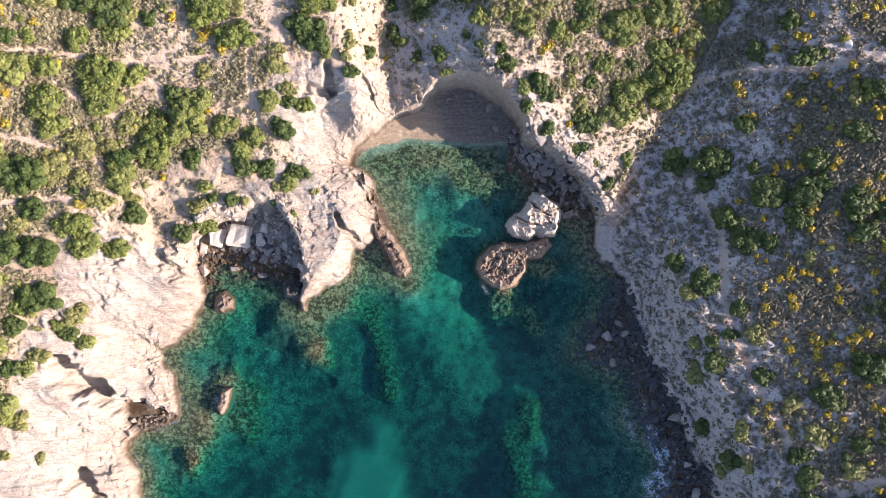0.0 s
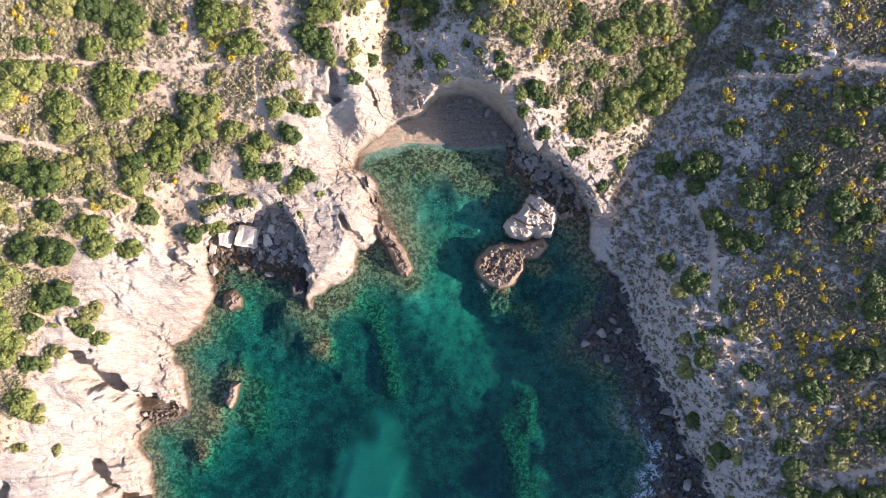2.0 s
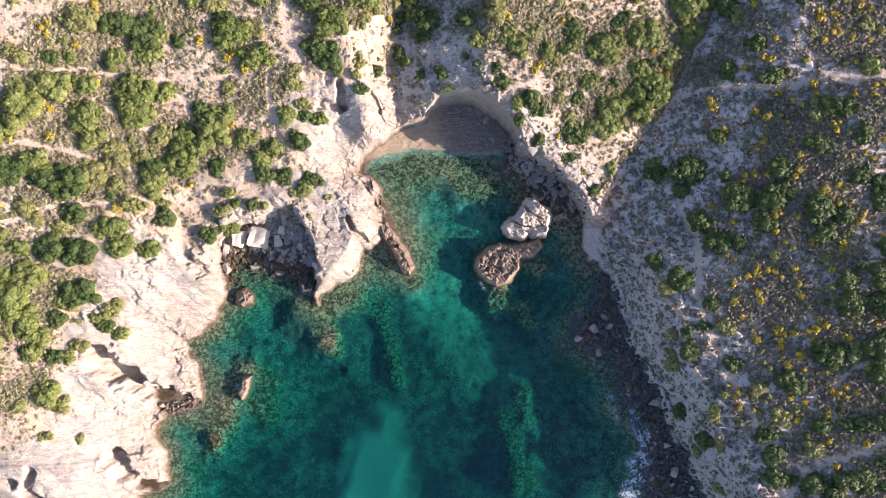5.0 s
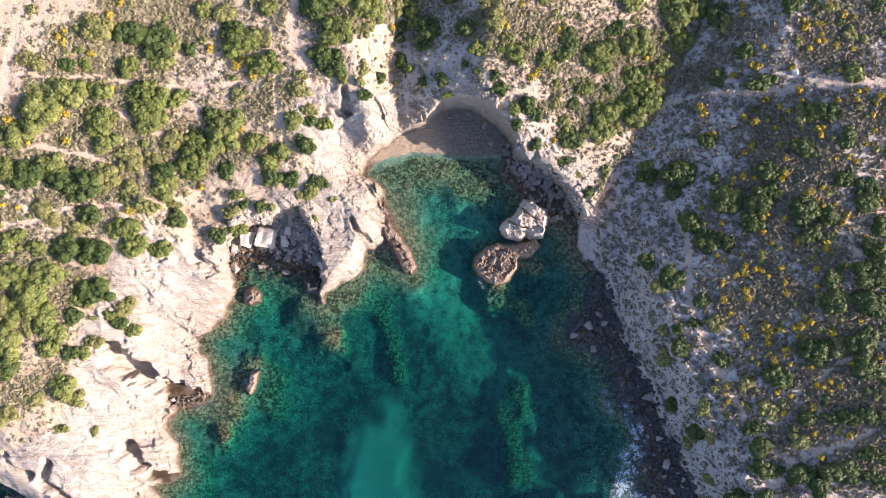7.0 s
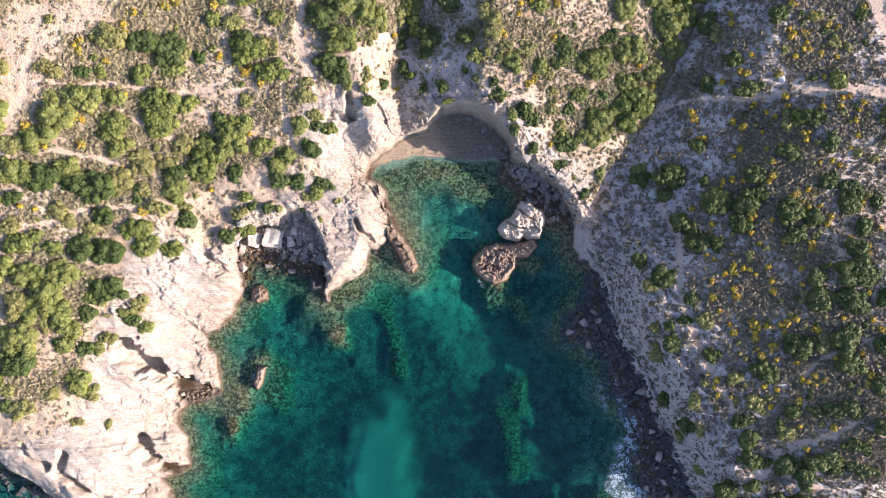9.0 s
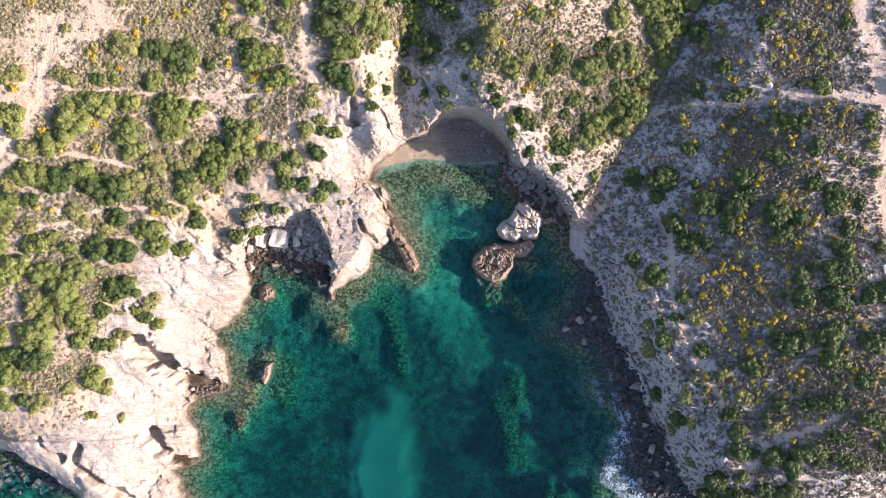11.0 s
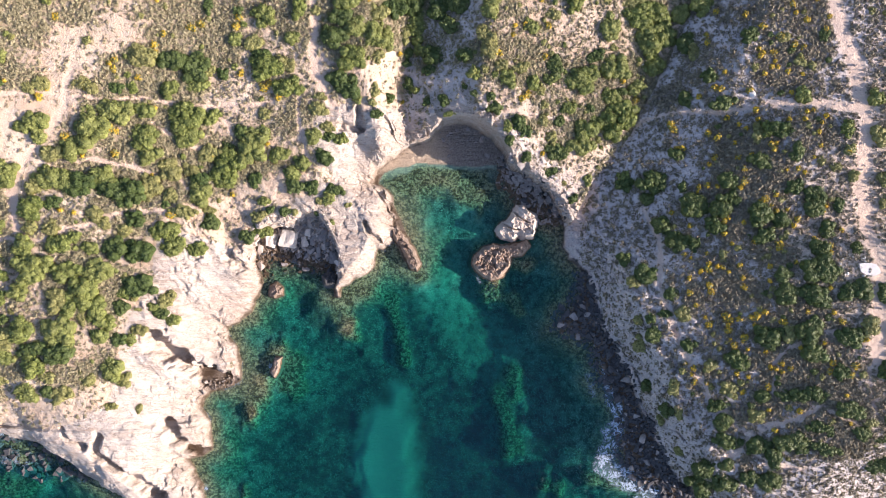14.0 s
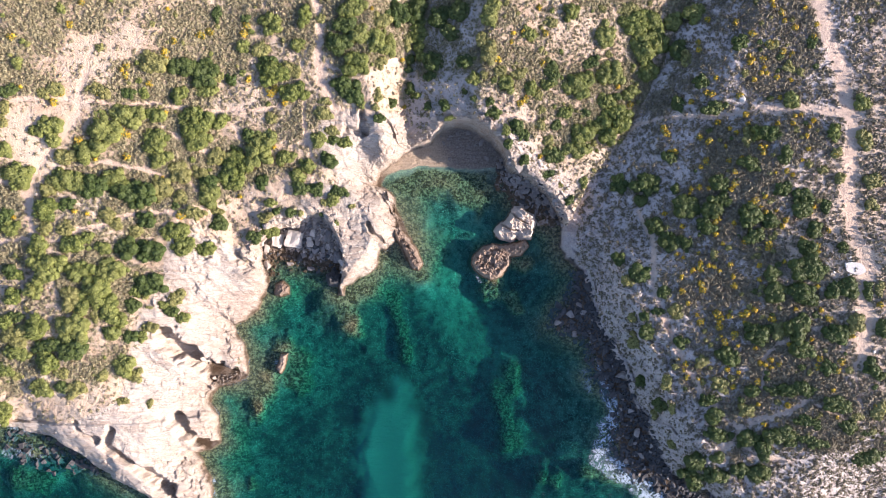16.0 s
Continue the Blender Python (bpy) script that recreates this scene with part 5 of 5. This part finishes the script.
# the near-black stone here puts the rock's shade into its colour
rock_mass("sea_rock", ROCK_SPIT, 1.6, DARK_STONE, "dark round rock beside the tip of the spit", 131, 0.12)
rock_mass("sea_rock", ROCK_SHARD, 0.8, BROWN_ROCK, "narrow rock shard breaking the surface on the reef", 141, 0.1, 0.6, 0.7)

# ---- boulders and slabs ----
STONES = []
for i in range(10):
    bm = rock_shape(np.random.RandomState(200 + i), 1.0, i * 3.7, 3)
    me = bpy.data.meshes.new("boulder")
    bm.to_mesh(me)
    bm.free()
    STONES.append(me)
STONE_SETS = {}
for key, material in (("pale", LIMESTONE), ("dark", DARK_STONE), ("slab", SLAB_STONE), ("concrete", CONCRETE)):
    STONE_SETS[key] = []
    for me in STONES:
        one = me.copy()
        one.materials.append(material)
        STONE_SETS[key].append(one)


def boulder(x, y, r, kind, label, rng, flat=0.7, sink=0.25, name="boulder", group="", lift=None):
    me = STONE_SETS[kind][rng.randint(10)]
    ob = tagged(new(name, me), label, "rock", group)
    long = rng.uniform(0.75, 1.3)
    high = r * flat * rng.uniform(0.8, 1.2)
    z = max(ground_z(x, y), -0.6) if lift is None else lift
    ob.matrix_basis = Matrix.LocRotScale((x, y, z + high * (1 - sink) * 0.7), Euler((rng.uniform(-0.25, 0.25), rng.uniform(-0.25, 0.25), rng.uniform(0, 6.28))), (r * long, r / long, high))
    return ob


def strew(count, box, ok, sizes, kinds, label, group, seed, flat=0.7, name="boulder"):
    """Stones strewn over the part of a box where ok(shore, foot, x, y) holds, none deep inside another."""
    rng = np.random.RandomState(seed)
    x, y = rng.uniform(box[0], box[2], 6000), rng.uniform(box[1], box[3], 6000)
    z, shore, foot, hill, reef, bar = height(x, y)
    good = np.flatnonzero(ok(shore, foot, x, y))
    put = []
    for i in good:
        r = sizes[0] + (sizes[1] - sizes[0]) * rng.rand() ** 2.2
        if all((x[i] - a) ** 2 + (y[i] - b) ** 2 > (0.72 * (r + c)) ** 2 for a, b, c in put):
            put.append((x[i], y[i], r))
            boulder(x[i], y[i], r, kinds[rng.randint(len(kinds))], label, rng, flat, 0.3, name, group, max(z[i], -0.5))
            if len(put) >= count:
                break


def squared_block(x, y, r, kind, label, rng):
    """A block split along its joints: flat uneven sides, worn edges."""
    bm = bmesh.new()
    bmesh.ops.create_cube(bm, size=2)
    for v in bm.verts:
        v.co = Vector((v.co.x * 0.62, v.co.y * 0.9, v.co.z * 0.55)) * r + Vector(rng.uniform(-0.3, 0.3, 3) * r)
    bmesh.ops.bevel(bm, geom=bm.edges[:], offset=0.12 * r, segments=2, affect="EDGES")
    bmesh.ops.subdivide_edges(bm, edges=bm.edges[:], cuts=2, use_grid_fill=True)
    for v in bm.verts:
        v.co += v.normal * 0.14 * r * noise.noise(v.co * 1.3 + Vector((x, y, 0)))
    me = bpy.data.meshes.new("rock_block")
    bm.to_mesh(me)
    bm.free()
    me.materials.append(BLOCK_STONE if kind == "pale" else SLAB_STONE)
    ob = tagged(new("rock_block", me), label, "rock")
    ob.matrix_basis = Matrix.LocRotScale((x, y, max(ground_z(x, y), 0) + 0.38 * r), Euler((rng.uniform(-0.12, 0.12), rng.uniform(-0.2, 0.25), rng.uniform(-0.3, 0.3))), None)


rng = np.random.RandomState(5)
for x, y, r, kind, label in BLOCKS:
    squared_block(x, y, r, kind, label, rng)
strew(120, (-42, -5, -20, 8), lambda s, f, x, y: (f < 0.4) & (s > -1.2), (0.35, 1.25), ("pale", "slab", "dark"), "angular fallen limestone boulder in the rocky cove", "boulders of the cove", 11)
strew(60, (-32, -3, -21, 8), lambda s, f, x, y: (f < 0.2) & (s > 0.5) & (y > -2), (0.7, 1.5), ("slab",), "grey angular slab fallen from the cliff", "slabs of the cove", 12, 0.4, "rock_slab")
strew(110, (11, 5, 27, 19), lambda s, f, x, y: (f < 0.4) & (s > -1.6), (0.4, 1.5), ("slab", "slab", "dark"), "grey tilted rock slab below the shaded cliff", "slabs beside the beach", 13, 0.45, "rock_slab")
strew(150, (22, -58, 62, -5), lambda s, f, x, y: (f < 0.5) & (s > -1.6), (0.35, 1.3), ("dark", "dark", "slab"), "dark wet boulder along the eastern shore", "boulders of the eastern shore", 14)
strew(34, (-4, 17, 13, 28), lambda s, f, x, y: (f < -0.4) & (s > 1.2) & (x > -2 + 0.6 * (24 - y)), (0.2, 1.0), ("slab",), "grey stone lying on the beach sand", "stones on the beach", 15, 0.5, "stone")
strew(26, (-54, -33, -46, -22), lambda s, f, x, y: (f < 2.2) & (s > -1.0) & (line_distance(x, y, CLEFTS[0][0]) < 2.2), (0.3, 0.8), ("pale",), "pale boulder lodged in the mouth of the cleft", "boulders of the cleft", 16)
strew(40, (4, 28, 30, 34), lambda s, f, x, y: (f > 1) & (f < 3.2), (0.2, 0.5), ("pale",), "small pale stone on the cliff edge", "stones on the cliff edge", 18, 0.6, "stone")

def rubble_bed(name, label, material, count, box, ok, sizes, seed):
    """Small broken stones past counting, one mesh."""
    rng = np.random.RandomState(seed)
    x, y = rng.uniform(box[0], box[2], count * 20), rng.uniform(box[1], box[3], count * 20)
    z, shore, foot, hill, reef, bar = height(x, y)
    at = np.flatnonzero(ok(shore, foot, x, y))[:count]
    corner = np.array([(-1, -1, -1), (1, -1, -1), (1, 1, -1), (-1, 1, -1), (-1, -1, 1), (1, -1, 1), (1, 1, 1), (-1, 1, 1)], float)
    side = np.array([(3, 2, 1, 0), (4, 5, 6, 7), (0, 1, 5, 4), (1, 2, 6, 5), (2, 3, 7, 6), (3, 0, 4, 7)])
    verts, faces = [], []
    for n, i in enumerate(at):
        r = sizes[0] + (sizes[1] - sizes[0]) * rng.rand() ** 2
        turn = np.array(Euler((rng.uniform(-0.5, 0.5), rng.uniform(-0.5, 0.5), rng.uniform(0, 6.28))).to_matrix())
        shape = corner * rng.uniform(0.45, 1.0, (8, 3)) * (r * rng.uniform(0.7, 1.4), r * 0.75, r * rng.uniform(0.3, 0.7))
        verts.append(shape @ turn.T + (x[i], y[i], max(z[i], -0.5) + 0.2 * r))
        faces.append(side + 8 * n)
    tagged(new(name, mesh_of(name, np.concatenate(verts), np.concatenate(faces), material)), label, "rubble", kind="stuff")


rubble_bed("rubble", "broken pale stones between the boulders of the cove", LIMESTONE, 700, (-43, -7, -20, 8), lambda s, f, x, y: (f < 0.5) & (s > -2.5), (0.15, 0.6), 61)
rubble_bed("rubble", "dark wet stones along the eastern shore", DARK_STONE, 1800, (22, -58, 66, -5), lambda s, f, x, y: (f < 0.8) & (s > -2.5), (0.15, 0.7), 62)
rubble_bed("rubble", "grey broken slabs below the shaded cliff", SLAB_STONE, 500, (11, 5, 27, 19), lambda s, f, x, y: (f < 0.5) & (s > -2.5), (0.2, 0.8), 63)
rubble_bed("rubble", "pale stones scattered over the eastern hill", SLAB_STONE, 2500, (28, -54, 98, 56), lambda s, f, x, y: (f > 4) & (x > 27), (0.08, 0.28), 64)
rubble_bed("rubble", "pale stones scattered over dry ground", LIMESTONE, 2200, (-98, -40, 40, 56), lambda s, f, x, y: (f > 3), (0.07, 0.25), 65)

rubble_bed("rubble", "dark stones awash below the headland", DARK_STONE, 160, (-98, -52, -60, -38), lambda s, f, x, y: (s < -0.3) & (s > -8) & (y > -50), (0.3, 1.0), 17)

# ---- the dumped concrete by the dirt road, pale stone by the path ----
def broken_slab(x, y, turn):
    rng = np.random.RandomState(77)
    bm = bmesh.new()
    ring = [(2.1 * math.cos(a) * k, 1.35 * math.sin(a) * k) for a, k in zip(np.linspace(0, 6.28, 12)[:-1], rng.uniform(0.8, 1.12, 11))]
    low, high = [bm.verts.new((*p, -0.3)) for p in ring], [bm.verts.new((p[0], p[1], 0.22 + 0.05 * p[0])) for p in ring]
    bm.faces.new(high), bm.faces.new(low[::-1])
    for i in range(11):
        j = (i + 1) % 11
        bm.faces.new((low[i], low[j], high[j], high[i]))
    bmesh.ops.bevel(bm, geom=bm.edges[:], offset=0.05, segments=2, affect="EDGES")
    me = bpy.data.meshes.new("concrete_slab")
    bm.to_mesh(me)
    bm.free()
    me.materials.append(CONCRETE)
    ob = tagged(new("concrete_slab", me), "broken pale concrete slab dumped beside the dirt road", "slab")
    ob.matrix_basis = pose(x, y, ground_z(x, y) + 0.1, 0, 3, turn)


broken_slab(*DUMP, -18)
rng = np.random.RandomState(31)
for i in range(34):
    a, d = rng.uniform(0, 6.28), rng.uniform(0.6, 1.0)
    x, y = DUMP[0] - 2.6 + 3.4 * d * math.cos(a), DUMP[1] + 0.6 + 2.4 * d * math.sin(a)
    boulder(x, y, rng.uniform(0.15, 0.42), "concrete" if i % 3 else "slab", "pale lump of concrete rubble by the road", rng, 0.7, 0.2, "rubble", "rubble by the road")
for x, y, r in PALE_STONES:
    boulder(x, y, r, "concrete", "white stone beside the footpath", rng, 0.8, 0.2, "stone")

# ---- shrubs ----
SPOTS = {
    "GREEN": (GREEN_HILLTOP, GREEN_NORTH, GREEN_NORTHWEST, GREEN_RAVINE, GREEN_SOUTHWEST, GREEN_TERRACE, GREEN_WEST_A, GREEN_WEST_B),
    # green shrubs of hill and southeast take the dark leaf as painted shade
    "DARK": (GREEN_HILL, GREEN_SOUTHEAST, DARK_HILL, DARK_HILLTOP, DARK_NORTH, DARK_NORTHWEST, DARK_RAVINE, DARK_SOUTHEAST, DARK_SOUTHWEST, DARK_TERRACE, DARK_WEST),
    "OLIVE": (OLIVE_HILL, OLIVE_HILLTOP, OLIVE_NORTH, OLIVE_NORTHWEST, OLIVE_RAVINE, OLIVE_SOUTHEAST, OLIVE_SOUTHWEST, OLIVE_TERRACE, OLIVE_WEST),
    "BROOM": (BROOM_HILL_A, BROOM_HILL_B, BROOM_HILLTOP, BROOM_NORTH, BROOM_NORTHWEST, BROOM_SOUTHEAST, BROOM_TERRACE, BROOM_WEST),
}
PLANTED = []


def plant(x, y, wide, deep, kind, z, rng):
    shrub(kind, wide, deep, rng).matrix_basis = Matrix.LocRotScale((x, y, z - 0.05), Euler((0, 0, rng.uniform(-0.3, 0.3))), None)
    PLANTED.append((x, y, math.sqrt(wide * deep)))


rng = np.random.RandomState(8)
for kind, regions in SPOTS.items():
    for spots in regions:
        found = [(q[0], q[1], q[2], q[-1]) for q in spots]
        for (x, y, wide, deep), z in zip(found, ground_zs([q[0] for q in found], [q[1] for q in found])):
            plant(x, y, wide * 1.04, deep * 1.04, kind, z, rng)


def scatter_shrubs(count, box, kinds, sizes, seed, want):
    """Further small shrubs where the ground carries scrub, clear of those that stand already."""
    rng = np.random.RandomState(seed)
    x, y = rng.uniform(box[0], box[2], 3000), rng.uniform(box[1], box[3], 3000)
    z, shore, foot, hill, reef, bar = height(x, y)
    scrub = cover(x, y, z, shore, foot, hill)[3]
    done = 0
    stand = np.array(PLANTED)
    for i in np.flatnonzero((scrub > 0.3) & want(x, y, hill)):
        r = sizes[0] + (sizes[1] - sizes[0]) * rng.rand() ** 1.8
        if np.all((x[i] - stand[:, 0]) ** 2 + (y[i] - stand[:, 1]) ** 2 > (0.8 * (r + stand[:, 2])) ** 2):
            plant(x[i], y[i], r, r, kinds[rng.randint(len(kinds))], z[i], rng)
            done += 1
            if done >= count:
                return


scatter_shrubs(110, (36, -50, 92, 56), ("OLIVE", "OLIVE", "DARK"), (0.4, 0.9), 21, lambda x, y, h: (h > 8))
scatter_shrubs(110, (42, -36, 78, 56), ("BROOM",), (0.3, 0.55), 22, lambda x, y, h: (h > 8) & (h < 48))
scatter_shrubs(90, (-98, -30, -8, 56), ("OLIVE", "OLIVE", "GREEN"), (0.35, 0.8), 24, lambda x, y, h: (h < 0))
scatter_shrubs(60, (4, 14, 50, 56), ("OLIVE", "OLIVE", "GREEN"), (0.35, 0.9), 25, lambda x, y, h: (h < 0))
scatter_shrubs(16, (-98, 0, 40, 56), ("BROOM",), (0.3, 0.5), 26, lambda x, y, h: (h < 0))


# ---- low heath and dry tufts, too many to count ----
def heath(name, label, material, count, box, seed, sizes, sprigs, floor, want):
    rng = np.random.RandomState(seed)
    x, y = rng.uniform(box[0], box[2], count * 4), rng.uniform(box[1], box[3], count * 4)
    z, shore, foot, hill, reef, bar = height(x, y)
    paths, rock, east, scrub, beach, wet = cover(x, y, z, shore, foot, hill)
    ok = np.flatnonzero((rng.rand(len(x)) < np.maximum(scrub, floor * (1 - paths) * (rock < 0.5) * (foot > 1.0))) & want(x, y, hill))[:count]
    n = len(ok)
    r = sizes[0] + (sizes[1] - sizes[0]) * rng.rand(n) ** 2
    base = np.stack([x[ok], y[ok], z[ok]], 1)
    way = rng.normal(size=(n, sprigs, 3))
    way[..., 2] = np.abs(way[..., 2]) + 0.1
    way /= np.linalg.norm(way, axis=2)[..., None]
    at = base[:, None] + way * r[:, None, None] * (1, 1, 0.75) * rng.uniform(0.7, 1.05, (n, sprigs, 1))
    verts, faces = leaves(at.reshape(-1, 3), way.reshape(-1, 3), 1.0, rng)
    scale = np.repeat(np.repeat(r, sprigs), 3)[:, None] * 0.68
    mid = np.repeat(at.reshape(-1, 3), 3, 0)
    verts = mid + (verts - mid) * scale
    tagged(new(name, mesh_of(name, verts, faces, material)), label, "scrub", kind="stuff")


heath("scrub", "low olive grey heath tufts on dry soil", HEATH, 34000, (-98, -36, 3, 57), 51, (0.18, 0.55), 10, 0.05, lambda x, y, h: h < 0)
heath("scrub", "low green and grey heath tufts above the beach", HEATH, 13000, (-6, 8, 55, 57), 52, (0.18, 0.5), 10, 0.1, lambda x, y, h: h < 0)
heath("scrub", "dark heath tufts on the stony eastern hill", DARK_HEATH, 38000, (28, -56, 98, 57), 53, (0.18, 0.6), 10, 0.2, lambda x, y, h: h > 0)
heath("dry_tufts", "tiny dry tufts dotted over bare soil", HEATH, 9000, (-98, -40, 40, 57), 54, (0.1, 0.24), 6, 0.5, lambda x, y, h: h < 0)
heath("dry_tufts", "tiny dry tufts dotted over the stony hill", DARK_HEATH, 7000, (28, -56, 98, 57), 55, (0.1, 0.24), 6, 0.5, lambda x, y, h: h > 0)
